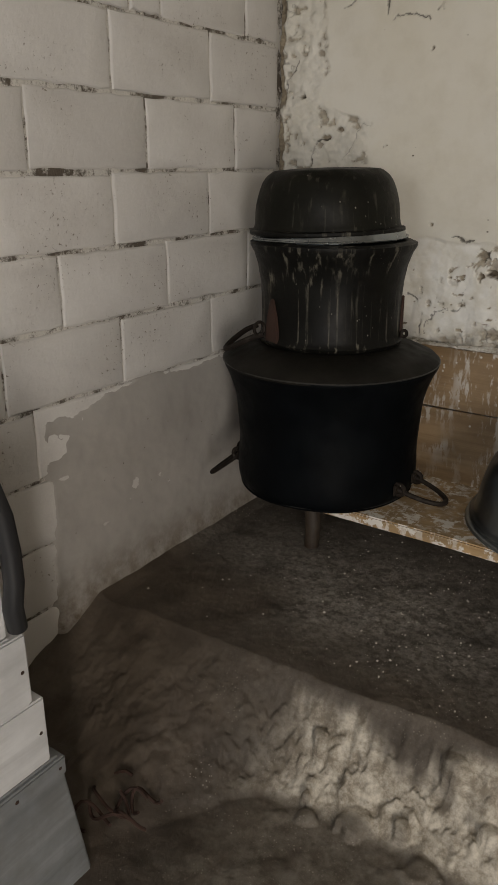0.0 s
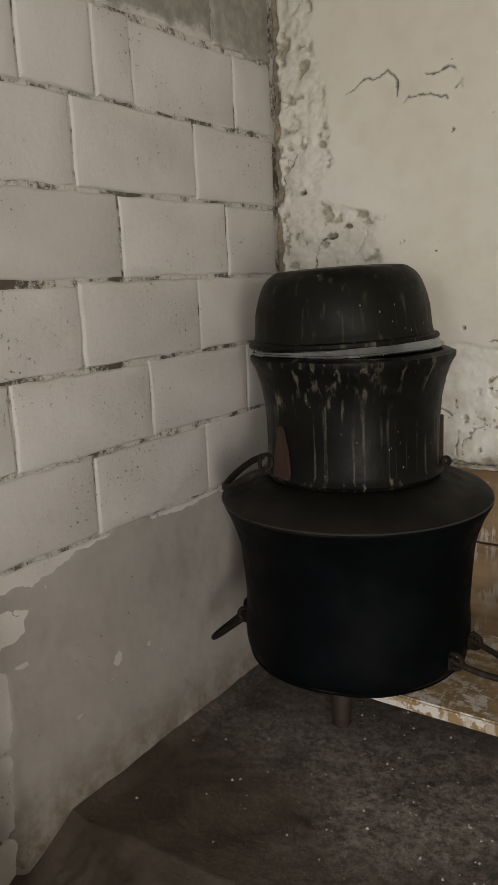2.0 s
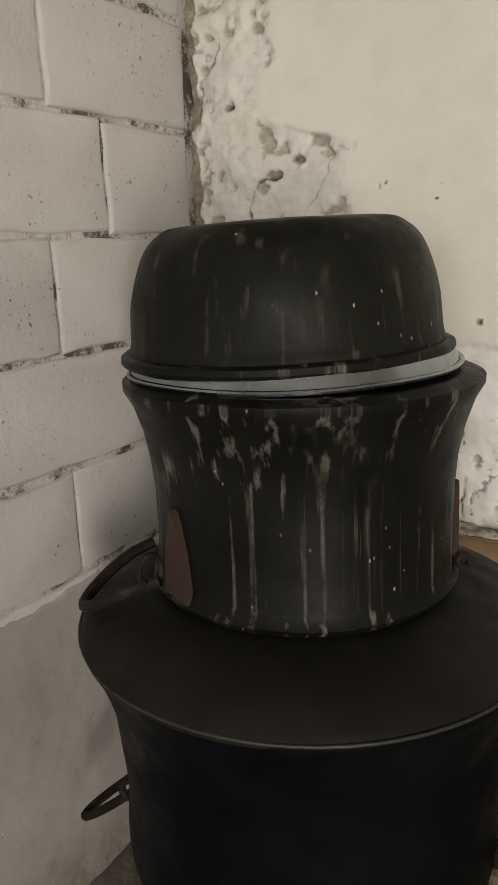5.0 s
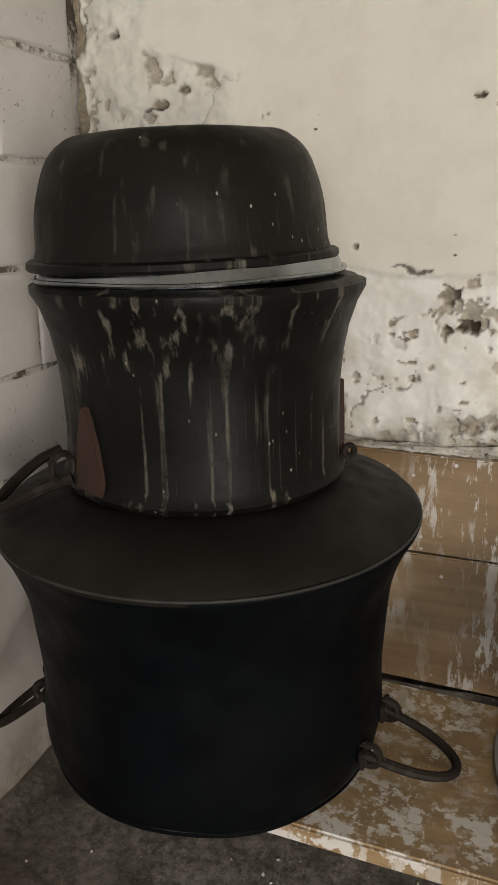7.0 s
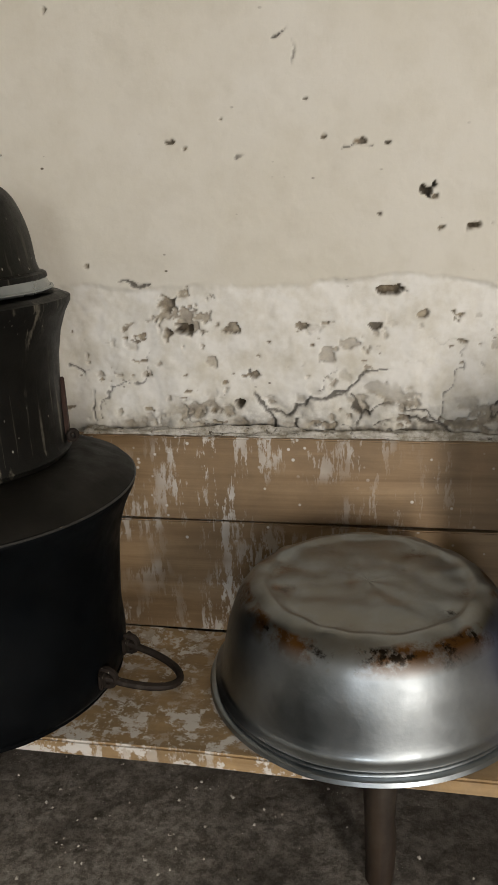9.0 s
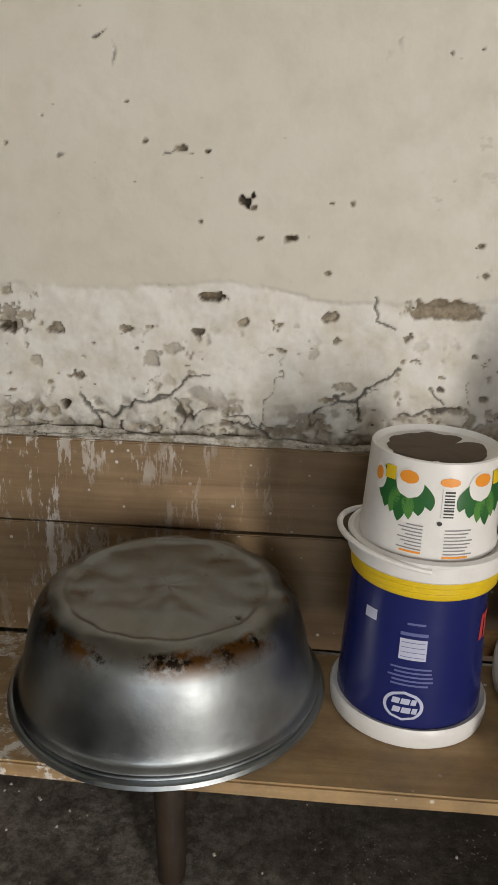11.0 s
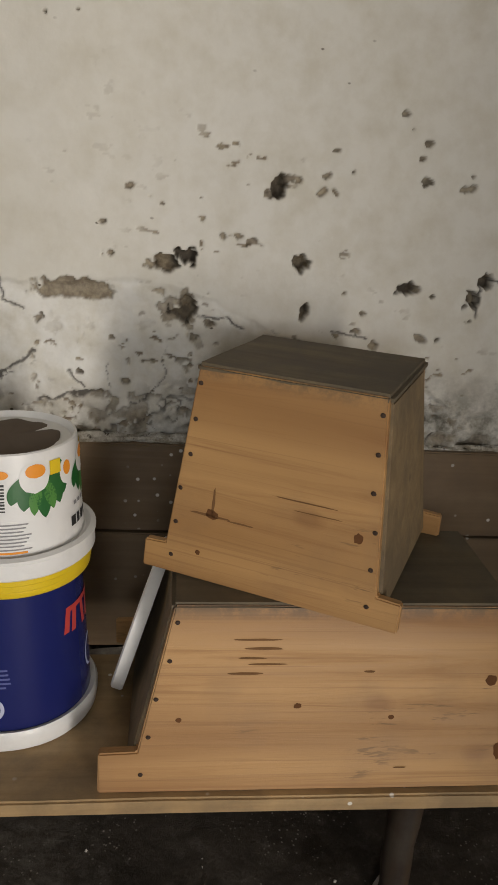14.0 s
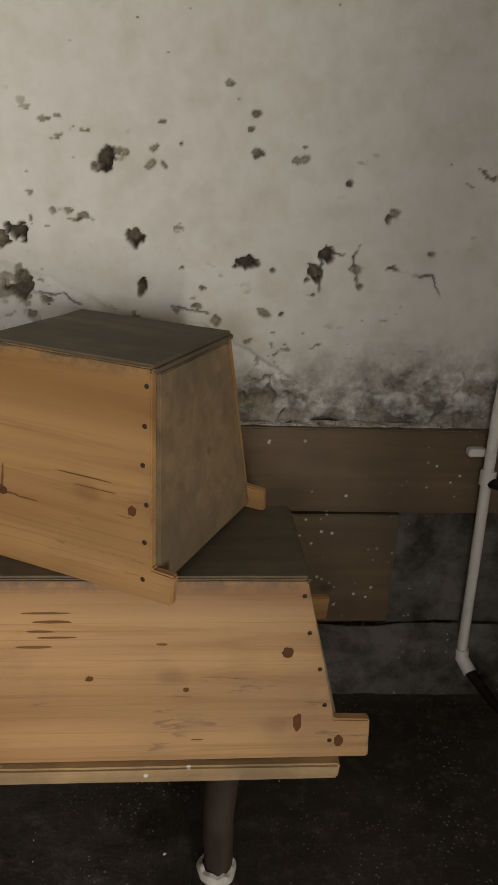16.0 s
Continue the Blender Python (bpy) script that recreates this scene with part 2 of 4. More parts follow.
SIDEWOOD = plank_material("stained_box_side", (0.17, 0.115, 0.058), (0.3, 0.215, 0.115), 0, 0.65, 0, 0.45)
SOOT, STREAKED = soot_material("soot_black_enamel", 0.0, (0.0016, 0.0021, 0.0026), 0.45, 0.07), soot_material("streaked_soot", 0.9, (0.0045, 0.0043, 0.0036), 0.42, 0.12)
PANSOOT, EDGE = soot_material("speckled_soot", 0.3, (0.0058, 0.0056, 0.004), 0.44, 0.12), soot_material("worn_black_edge", 0.0, (0.02, 0.019, 0.017), 0.4, 0.35)
CONE = soot_material("matt_black_lid", 0.0, (0.0078, 0.007, 0.0054), 0.55, 0.14)
IRON = soot_material("black_iron", 0.2, (0.012, 0.009, 0.007), 0.55)
RUST = plain_material("rusty_iron", (0.032, 0.013, 0.007), 0.85, 0, 0.3)
ALU, BURNT = aluminium_material("dull_aluminium", False, 0.2, 1.15), aluminium_material("burnt_aluminium", True, 0.34, 1.12)
WHITE, BLUE = plain_material("white_plastic", (0.76, 0.76, 0.75), 0.35), plain_material("blue_print", (0.012, 0.018, 0.115), 0.25, 0, 0.03)
YELLOW, GREEN = plain_material("yellow_plastic", (0.72, 0.52, 0.02), 0.35), plain_material("green_print", (0.02, 0.12, 0.03), 0.4)
LEAF, ORANGE = plain_material("light_green_print", (0.08, 0.24, 0.05), 0.4), plain_material("orange_print", (0.8, 0.3, 0.03), 0.4)
GREYINK, REDINK = plain_material("grey_print", (0.25, 0.25, 0.26), 0.5), plain_material("red_print", (0.55, 0.06, 0.05), 0.45)
BLACKINK, PALE = plain_material("black_print", (0.03, 0.03, 0.03), 0.5), plain_material("pale_print", (0.5, 0.53, 0.68), 0.4)
DIMINK = plain_material("dim_blue_print", (0.12, 0.14, 0.33), 0.4)
LIDGREY, DIRT = plain_material("grey_lid", (0.33, 0.33, 0.32), 0.6), plain_material("dried_dirt", (0.13, 0.1, 0.075), 0.95)
RUBBER = plain_material("black_rubber", (0.015, 0.015, 0.016), 0.45)
CRUMB = plain_material("plaster_crumb", (0.5, 0.47, 0.42), 0.9)


def rough_concrete():
    m = mat("damp_grey_concrete", 0.9)
    n = Nodes(m)
    base = n.mix(n.ramp(n.noise(7, 8, 0.7), 0.4, 0.62), (0.05, 0.041, 0.031), (0.2, 0.178, 0.148))
    base = n.mix(n.math("MULTIPLY", n.ramp(n.cells(40), 0.14, 0.08), n.ramp(n.noise(6, 2), 0.5, 0.6)), base, (0.45, 0.43, 0.4))
    n.done(base, None, n.noise(22, 8, 0.75), 0.9, 0.015)
    return m


def ledge_material():
    m = mat("crumbled_whitewash", 0.95)
    n = Nodes(m)
    base = n.mix(n.ramp(n.noise(26, 8, 0.75), 0.42, 0.6), (0.66, 0.64, 0.59), (0.3, 0.27, 0.21))
    base = n.mix(n.ramp(n.noise(55, 5, 0.7), 0.58, 0.66), base, (0.09, 0.075, 0.055))
    n.done(base, None, n.noise(50, 7, 0.75), 0.9, 0.008)
    return m


DARKCEMENT, LEDGE = rough_concrete(), ledge_material()
PIPE, CEMENT = plain_material("painted_pipe", (0.76, 0.73, 0.67), 0.45, 0, 0.25), plain_material("white_cement", (0.5, 0.47, 0.42), 0.9, 0, 0.2)
KNOT, SCRATCH = plain_material("dark_knot", (0.12, 0.048, 0.014), 0.95, 0, 0.3), plain_material("dark_scratch", (0.17, 0.085, 0.032), 0.95, 0, 0.3)
NAIL = plain_material("rusty_nail", (0.05, 0.03, 0.02), 0.7, 0.3)
PLAINWALL = plain_material("plain_plaster", (0.5, 0.47, 0.41), 0.9, 0, 0.2)
CEILING = plain_material("ceiling_plaster", (0.42, 0.39, 0.34), 0.9, 0, 0.25)
BEAM = plank_material("dark_beam", (0.06, 0.05, 0.035), (0.13, 0.105, 0.075), 0, 0.8, 0, 0.5)


# ---- builders ----
def part(name, bm, material, parent=None, label="", smooth=False):
    me = bpy.data.meshes.new(name)
    if isinstance(bm, tuple):
        me.from_pydata(*bm)
    else:
        bm.normal_update()
        bm.to_mesh(me)
        bm.free()
    me.materials.append(material)
    if smooth:
        me.polygons.foreach_set("use_smooth", [True] * len(me.polygons))
        me.set_sharp_from_angle(angle=radians(40))
    ob = new(name, me)
    if parent:
        ob.parent = parent
    if label:
        ob["label"] = label
    return ob


def thing(name, m, label, category, group="", kind=""):
    ob = new(name)
    ob.matrix_world = m
    return tagged(ob, label, category, group, kind)


def box(x0, x1, y0, y1, z0, z1, bevel=0.003, worn=0.0, cuts=0):
    bm = bmesh.new()
    bmesh.ops.create_cube(bm, size=1)
    for v in bm.verts:
        v.co = Vector(((x0 + x1) / 2 + v.co.x * (x1 - x0), (y0 + y1) / 2 + v.co.y * (y1 - y0), (z0 + z1) / 2 + v.co.z * (z1 - z0)))
    if cuts:
        bmesh.ops.subdivide_edges(bm, edges=[e for e in bm.edges if e.calc_length() > 0.2], cuts=cuts, use_grid_fill=True)
    if worn:
        for v in bm.verts:
            v.co += noise.noise_vector(v.co * 9) * worn
    if bevel:
        sharp = [e for e in bm.edges if len(e.link_faces) == 2 and e.calc_face_angle(0) > 0.6]
        bmesh.ops.bevel(bm, geom=sharp, offset=bevel, segments=2, affect="EDGES")
    return bm


def prism(front, back, bevel=0.003):
    """A solid between two like polygons."""
    bm = bmesh.new()
    a = [bm.verts.new(p) for p in front]
    b = [bm.verts.new(p) for p in back]
    bm.faces.new(a)
    bm.faces.new(b[::-1])
    for k in range(len(a)):
        bm.faces.new((a[k - 1], b[k - 1], b[k], a[k]))
    bmesh.ops.recalc_face_normals(bm, faces=bm.faces)
    if bevel:
        bmesh.ops.bevel(bm, geom=bm.edges[:], offset=bevel, segments=2, affect="EDGES")
    return bm


def lathe(profile, steps=64, wobble=0.0, seed=0.0, thick=None):
    """A turned body from (radius, z) pairs; a radius of 0 closes it."""
    bm = bmesh.new()
    rings = []
    for r, z in profile:
        if r < 1e-6:
            rings.append([bm.verts.new((0, 0, z))])
            continue
        ring = []
        for k in range(steps):
            a = 2 * math.pi * k / steps
            p = Vector((math.cos(a), math.sin(a), z * 6 + seed))
            d = 1 + wobble * noise.noise(p * 1.7)
            ring.append(bm.verts.new((r * d * math.cos(a), r * d * math.sin(a), z + wobble * 0.12 * noise.noise(p * 2.3 + Vector((5, 0, 0))))))
        rings.append(ring)
    for a, b in zip(rings, rings[1:]):
        for k in range(steps):
            q = (k + 1) % steps
            if len(a) == 1:
                bm.faces.new((a[0], b[q], b[k])) if len(b) > 1 else None
            elif len(b) == 1:
                bm.faces.new((a[k], a[q], b[0]))
            else:
                bm.faces.new((a[k], a[q], b[q], b[k]))
    bmesh.ops.recalc_face_normals(bm, faces=bm.faces)
    return bm


def eased(profile, cuts=3):
    """The same profile with rounded runs between its points."""
    p, out = [Vector((*q, 0)) for q in profile], []
    for k in range(len(p) - 1):
        a, b, c, d = p[max(k - 1, 0)], p[k], p[k + 1], p[min(k + 2, len(p) - 1)]
        for j in range(cuts):
            t = j / cuts
            q = 0.5 * ((2 * b) + (c - a) * t + (2 * a - 5 * b + 4 * c - d) * t * t + (3 * b - a - 3 * c + d) * t ** 3)
            out.append((max(q.x, 0.0), q.y))
    return out + [profile[-1]]


def tube(points, radius, steps=8, closed=False):
    """A round bar along a line of points."""
    bm = bmesh.new()
    pts = [Vector(p) for p in points]
    rings, side = [], None
    count = len(pts)
    for k, p in enumerate(pts):
        before = pts[k - 1] if (k or closed) else p
        after = pts[(k + 1) % count] if (k + 1 < count or closed) else p
        along = (after - before).normalized()
        if side is None:
            side = along.orthogonal().normalized()
        side = (side - along * side.dot(along)).normalized()
        other = along.cross(side)
        r = radius[k] if isinstance(radius, (list, tuple)) else radius
        rings.append([bm.verts.new(p + (side * math.cos(2 * math.pi * j / steps) + other * math.sin(2 * math.pi * j / steps)) * r) for j in range(steps)])
    pairs = list(zip(rings, rings[1:])) + ([(rings[-1], rings[0])] if closed else [])
    for a, b in pairs:
        for j in range(steps):
            bm.faces.new((a[j], a[(j + 1) % steps], b[(j + 1) % steps], b[j]))
    if not closed:
        bm.faces.new(rings[0][::-1])
        bm.faces.new(rings[-1])
    bmesh.ops.recalc_face_normals(bm, faces=bm.faces)
    return bm


def fbm(x, y, octaves=5, seed=0, gain=0.5):
    """Smooth noise in -1 to 1 on arrays, one unit a cell at the first octave."""
    out, amp, total = np.zeros_like(x, dtype=float), 1.0, 0.0
    for o in range(octaves):
        def grid(i, j):
            h = (i * 374761393 + j * 668265263 + (seed + o) * 982451653) & 0xFFFFFFFF
            h = ((h ^ (h >> 13)) * 1274126177) & 0xFFFFFFFF
            return ((h ^ (h >> 16)) & 0xFFFF) / 32767.5 - 1
        xi, yi = np.floor(x).astype(np.int64), np.floor(y).astype(np.int64)
        fx, fy = x - xi, y - yi
        fx, fy = fx * fx * (3 - 2 * fx), fy * fy * (3 - 2 * fy)
        low = grid(xi, yi) * (1 - fx) + grid(xi + 1, yi) * fx
        high = grid(xi, yi + 1) * (1 - fx) + grid(xi + 1, yi + 1) * fx
        out += amp * (low * (1 - fy) + high * fy)
        total += amp
        amp *= gain
        x, y = x * 2.03 + 7.1, y * 2.03 + 3.7
    return out / total


def step(a, b, x):
    t = np.clip((x - a) / (b - a), 0, 1)
    return t * t * (3 - 2 * t)


def sheet(name, u, v, place, material, parent=None, fields=None, smooth=True, flip=False):
    """A grid mesh; place(U, V) gives three arrays; fields: named arrays over the grid for the material."""
    U, V = np.meshgrid(u, v, indexing="ij")
    P = np.stack([np.broadcast_to(a, U.shape) for a in place(U, V)], -1).reshape(-1, 3)
    nu, nv = U.shape
    i = (np.arange(nu - 1)[:, None] * nv + np.arange(nv - 1)).ravel()
    q = np.stack([i, i + nv, i + nv + 1, i + 1], -1)
    if flip:
        q = q[:, ::-1]
    me = bpy.data.meshes.new(name)
    me.from_pydata(P.tolist(), [], q.tolist())
    for key, values in (fields or {}).items():
        me.attributes.new(key, "FLOAT", "POINT").data.foreach_set("value", np.clip(values, 0, 1).astype(np.float32).ravel())
    me.materials.append(material)
    if smooth:
        me.polygons.foreach_set("use_smooth", [True] * len(me.polygons))
    ob = new(name, me)
    if parent:
        ob.parent = parent
    return ob


def slab_box(name, x0, x1, y0, y1, z0, z1, material, parent=None):
    return part(name, box(x0, x1, y0, y1, z0, z1, 0), material, parent)


# ---- floor: a raised slab with a broken edge above the lower floor ----
stone_rng = random.Random(3)
STONES = []
for _ in range(34):
    sx = stone_rng.uniform(-0.55, 0.7)
    STONES.append((sx, 1.43 + 0.07 * (sx + 0.5) - stone_rng.uniform(0.0, 0.24), 0.012 + 0.04 * stone_rng.random() ** 2))


def floor_height(X, Y):
    edge = 1.46 + 0.07 * (X + 0.5) + 0.035 * fbm(X * 5, Y * 0 + 3, 4, 11)
    slope = 0.2 + 0.45 * step(-0.55, -0.95, X)
    f = np.clip((edge - Y) / slope, 0, 1)
    k = 1 - (1 - f) ** 1.3
    rubble = 4 * k * (1 - k)
    z = SLAB * (1 - k) + 0.004 * fbm(X * 14, Y * 14, 5, 3) + 0.006 * fbm(X * 2.5, Y * 2.5, 3, 5)
    chunk = np.abs(fbm(X * 11 + 3, Y * 9, 5, 8, 0.6))
    z += rubble * (0.075 * chunk + 0.02 * fbm(X * 34, Y * 34, 4, 82, 0.6) - 0.03) * (1 - 0.75 * step(-0.6, -0.8, X))
    wobbly = np.clip(1 + 1.3 * fbm(X * 26, Y * 26, 4, 91), 0.5, 2.0)
    for cx, cy, r in STONES:
        inside = r * r - ((X - cx) ** 2 + (Y - cy) ** 2) * wobbly
        base = SLAB * np.clip(1 - (1.46 + 0.07 * (cx + 0.5) - cy) / 0.24, 0, 1) ** 1.3
        z = np.where(inside > 0, np.maximum(z, base - 0.4 * r + 0.55 * np.sqrt(np.clip(inside, 0, None))), z)
    z += 0.012 * k * fbm(X * 6, Y * 6, 5, 21)
    z += 0.05 * step(-1.15, -1.337, X) * k * (1 - step(1.3, 0.6, Y)) + 0.025 * step(-1.27, -1.337, X)
    z += 0.02 * step(BACK - 0.1, BACK, Y) * (1 + fbm(X * 8, Y * 8, 3, 2))
    left = step(-0.72, -0.95, X + 0.06 * fbm(X * 6, Y * 6, 3, 31))
    return z, k, rubble, left


floor_x = np.concatenate([np.linspace(LEFT, 0.3, 400), np.linspace(0.31, 1.9, 170), np.linspace(1.93, RIGHT, 24)])
floor_y = np.concatenate([np.linspace(FRONT, 0.5, 60), np.linspace(0.51, 1.1, 60), np.linspace(1.104, 1.6, 125), np.linspace(1.607, BACK, 110)])
FX, FY = np.meshgrid(floor_x, floor_y, indexing="ij")
FZ, FK, FR, FL = floor_height(FX, FY)
stone = step(0.02, 0.2, FK) * (1 - step(0.9, 1.0, FK) * 0.7) * (1 - FL) * step(-0.35, 0.25, fbm(FX * 9, FY * 9, 5, 44) + 0.2) * step(-0.78, -0.5, FX + 0.12 * fbm(FX * 6, FY * 6, 4, 45))
soil = np.clip(FK * (0.3 + FL) + 0.6 * step(1.75, 1.5, FY) * (1 - FK), 0, 1) * (1 - 0.85 * stone)
soil = np.maximum(soil, 0.9 * FL * step(1.95, 1.65, FY))
# pale grit; its wide spread also paints in light that reaches only the left
pale = np.exp(-(((FX + 0.55) / 0.8) ** 2 + ((FY - 1.85) / 0.36) ** 2)) * (0.45 + 0.55 * step(-0.4, 0.35, fbm(FX * 9, FY * 9, 5, 14) + 0.2))
floor = sheet("floor", floor_x, floor_y, lambda U, V: (U, V, FZ), FLOOR, fields={"stone": stone, "soil": soil, "pale": pale})
tagged(floor, "dark dirty concrete floor slab with a broken stone edge", "floor", kind="structure")
ground = slab_box("floor_base", LEFT - 0.2, RIGHT + 0.2, FRONT - 0.2, BACK + 0.2, -0.3, -0.08, PLAINWALL)
tagged(ground, "solid ground under the concrete floor", "floor", kind="structure")


# ---- back wall: plaster with spalls, holes and cracks ----
def near(X, Z, x, z, rx, rz, ragged=0.5):
    return step(1.0, 0.8, np.hypot((X + 0.006 * SHIFT_A - x) / rx, (Z + 0.006 * SHIFT_B - z) / rz) + ragged * RAGGED)


def line(X, Z, points, width):
    out = np.zeros_like(X)
    wx, wz = X + 0.022 * SHIFT_A, Z + 0.022 * SHIFT_B
    for (ax, az), (bx, bz) in zip(points, points[1:]):
        t = np.clip(((wx - ax) * (bx - ax) + (wz - az) * (bz - az)) / ((bx - ax) ** 2 + (bz - az) ** 2), 0, 1)
        d = np.hypot(wx - ax - t * (bx - ax), wz - az - t * (bz - az))
        out = np.maximum(out, step(width, width * 0.4, d))
    return out * BROKEN


wall_x = np.concatenate([np.linspace(LEFT, 1.75, 960), np.linspace(1.78, RIGHT, 20)])
wall_z = np.concatenate([np.linspace(-0.08, 0.88, 30), np.linspace(0.884, 2.25, 420), np.linspace(2.32, TOP, 10)])
WX, WZ = np.meshgrid(wall_x, wall_z, indexing="ij")
rag = fbm(WX * 6, WZ * 6, 5, 12)
SHIFT_A, SHIFT_B, RAGGED = fbm(WX * 24, WZ * 24, 4, 71), fbm(WX * 24, WZ * 24, 4, 72), fbm(WX * 60, WZ * 60, 3, 60)
BROKEN = step(-0.25, 0.1, fbm(WX * 16, WZ * 16, 3, 74) + 0.12)
spall_top = 1.285 + 0.03 * fbm(WX * 3, WZ * 0, 3, 9) + 0.012 * SHIFT_A - 0.12 * step(0.55, 0.95, WX) - 0.15 * step(1.0, 1.3, WX)
spall = step(0.008, -0.006, WZ - spall_top) * step(-0.86, -0.8, WX)
low = step(1.09, 0.98, WZ + 0.09 * rag) * step(-0.75, -0.6, WX)
corner = step(0.02, -0.02, WX + 0.07 * rag + 1.0 + 0.19 * step(1.64, 1.72, WZ)) * step(1.0, 1.3, WZ)
holes = np.zeros_like(WX)
for x, z, rx, rz in (
    (0.612, 1.322, 0.026, 0.016), (0.648, 1.338, 0.024, 0.018), (0.655, 1.232, 0.03, 0.024), (0.095, 1.398, 0.022, 0.009),
    (-0.07, 1.27, 0.024, 0.012), (-0.53, 1.187, 0.024, 0.012), (0.0, 1.47, 0.013, 0.015), (0.83, 1.475, 0.015, 0.022),
    (0.884, 1.332, 0.016, 0.017), (0.896, 1.232, 0.009, 0.02), (1.106, 1.292, 0.02, 0.012), (1.275, 1.32, 0.016, 0.014),
    (1.255, 1.275, 0.014, 0.03), (1.398, 1.39, 0.008, 0.01), (-0.41, 1.02, 0.012, 0.012), (-1.24, 1.735, 0.03, 0.01)):
    holes = np.maximum(holes, near(WX, WZ, x, z, rx * 1.0, rz * 1.0, 0.95))
# small chips knocked out of the plaster: place and half width
SPECKS_LEFT = (
    (-0.13, 1.568, 0.01), (-0.08, 1.566, 0.007), (0.032, 1.395, 0.007), (-0.091, 1.427, 0.005), (0.174, 1.33, 0.005), (0.218, 1.471, 0.005),
    (0.171, 1.469, 0.005), (0.005, 1.224, 0.011), (0.067, 1.219, 0.014), (-0.257, 1.194, 0.011), (-0.201, 1.204, 0.011), (-0.098, 1.196, 0.011),
    (0.086, 1.16, 0.008), (-0.408, 1.021, 0.01), (-0.367, 1.086, 0.011), (-0.415, 1.192, 0.014), (-0.567, 1.246, 0.02), (-0.559, 1.18, 0.008),
    (-0.531, 1.587, 0.006), (-0.502, 1.572, 0.008), (-0.212, 1.577, 0.005), (-0.421, 1.623, 0.004), (-0.246, 1.656, 0.004), (0.015, 1.461, 0.009),
    (-0.741, 1.33, 0.008), (-0.918, 1.576, 0.008), (-0.78, 1.85, 0.005), (-1.143, 1.603, 0.012), (-1.096, 1.627, 0.011), (-1.238, 1.737, 0.013))
SPECKS_MIDDLE = (
    (0.182, 1.237, 0.012), (0.215, 1.191, 0.013), (0.358, 1.2, 0.01), (0.503, 1.162, 0.006), (0.573, 1.319, 0.012), (0.698, 1.206, 0.012),
    (0.676, 1.175, 0.011), (0.526, 1.071, 0.01), (0.658, 1.018, 0.009), (0.437, 1.093, 0.008), (0.47, 1.047, 0.011), (0.598, 1.435, 0.008),
    (0.487, 1.395, 0.005), (0.506, 1.339, 0.011), (0.538, 1.462, 0.006), (0.733, 1.382, 0.01), (0.759, 1.381, 0.009), (0.78, 1.372, 0.013),
    (0.388, 1.75, 0.005), (0.445, 1.757, 0.006), (0.491, 1.752, 0.004), (0.815, 1.465, 0.012), (0.845, 1.496, 0.012), (0.868, 1.492, 0.007),
    (0.924, 1.504, 0.009), (0.914, 1.477, 0.008), (0.942, 1.476, 0.01), (0.972, 1.514, 0.006), (0.935, 1.555, 0.005))
SPECKS_RIGHT = (
    (0.885, 1.326, 0.011), (1.081, 1.603, 0.005), (1.117, 1.576, 0.007), (1.106, 1.549, 0.005), (1.065, 1.627, 0.009), (1.125, 1.507, 0.01),
    (1.2, 1.496, 0.009), (1.215, 1.499, 0.007), (1.311, 1.459, 0.006), (1.375, 1.435, 0.004), (1.417, 1.408, 0.01), (1.056, 1.432, 0.005),
    (0.973, 1.278, 0.005), (1.13, 1.293, 0.009), (1.168, 1.28, 0.006), (1.249, 1.264, 0.012), (1.245, 1.235, 0.009), (1.337, 1.288, 0.01),
    (1.354, 1.253, 0.007), (1.419, 1.297, 0.005), (1.154, 1.194, 0.01), (1.188, 1.192, 0.006), (1.026, 1.24, 0.007), (1.012, 1.205, 0.008),
    (1.055, 1.172, 0.01), (1.288, 1.81, 0.006), (1.26, 1.77, 0.004), (1.216, 1.522, 0.004), (1.5, 1.33, 0.008))
specks = np.zeros_like(WX)
for x, z, half in SPECKS_LEFT + SPECKS_MIDDLE + SPECKS_RIGHT:
    specks = np.maximum(specks, near(WX, WZ, x, z, half * 1.05, half * 0.7, 1.5))
coarse, fine = fbm(WX * 13, WZ * 13, 4, 33), fbm(WX * 30, WZ * 36, 4, 53)
patches = np.maximum(near(WX, WZ, 0.425, 1.262, 0.085, 0.024, 0.6), near(WX, WZ, 0.64, 1.235, 0.05, 0.035, 1.2) * 0.8)
patches = np.maximum(patches, near(WX, WZ, -0.52, 1.215, 0.05, 0.04, 1.6) * 0.8)
patches = np.maximum(patches, corner * step(0.3, 0.42, fine + 0.35 * coarse) * 0.7)
patches = np.maximum(patches, step(-1.312, -1.326, WX + 0.02 * SHIFT_B))
patches = np.maximum(patches, low * step(0.16, 0.3, fine + 0.4 * coarse) * 0.85)
patches = np.maximum(patches, step(0.98, 0.962, WZ + 0.03 * SHIFT_A) * (0.55 + 0.6 * fine) * step(-0.78, -0.74, WX))
chips = step(0.5, 0.55, fbm(WX * 34, WZ * 60, 3, 57)) * step(0.05, 0.35, fbm(WX * 4, WZ * 4, 2, 58) + 0.1 + 0.25 * step(1.5, 1.3, WZ)) * step(1.75, 1.55, WZ) * np.maximum(step(0.3, 0.6, WX), step(1.24, 1.18, WZ))
cracks = np.zeros_like(WX)
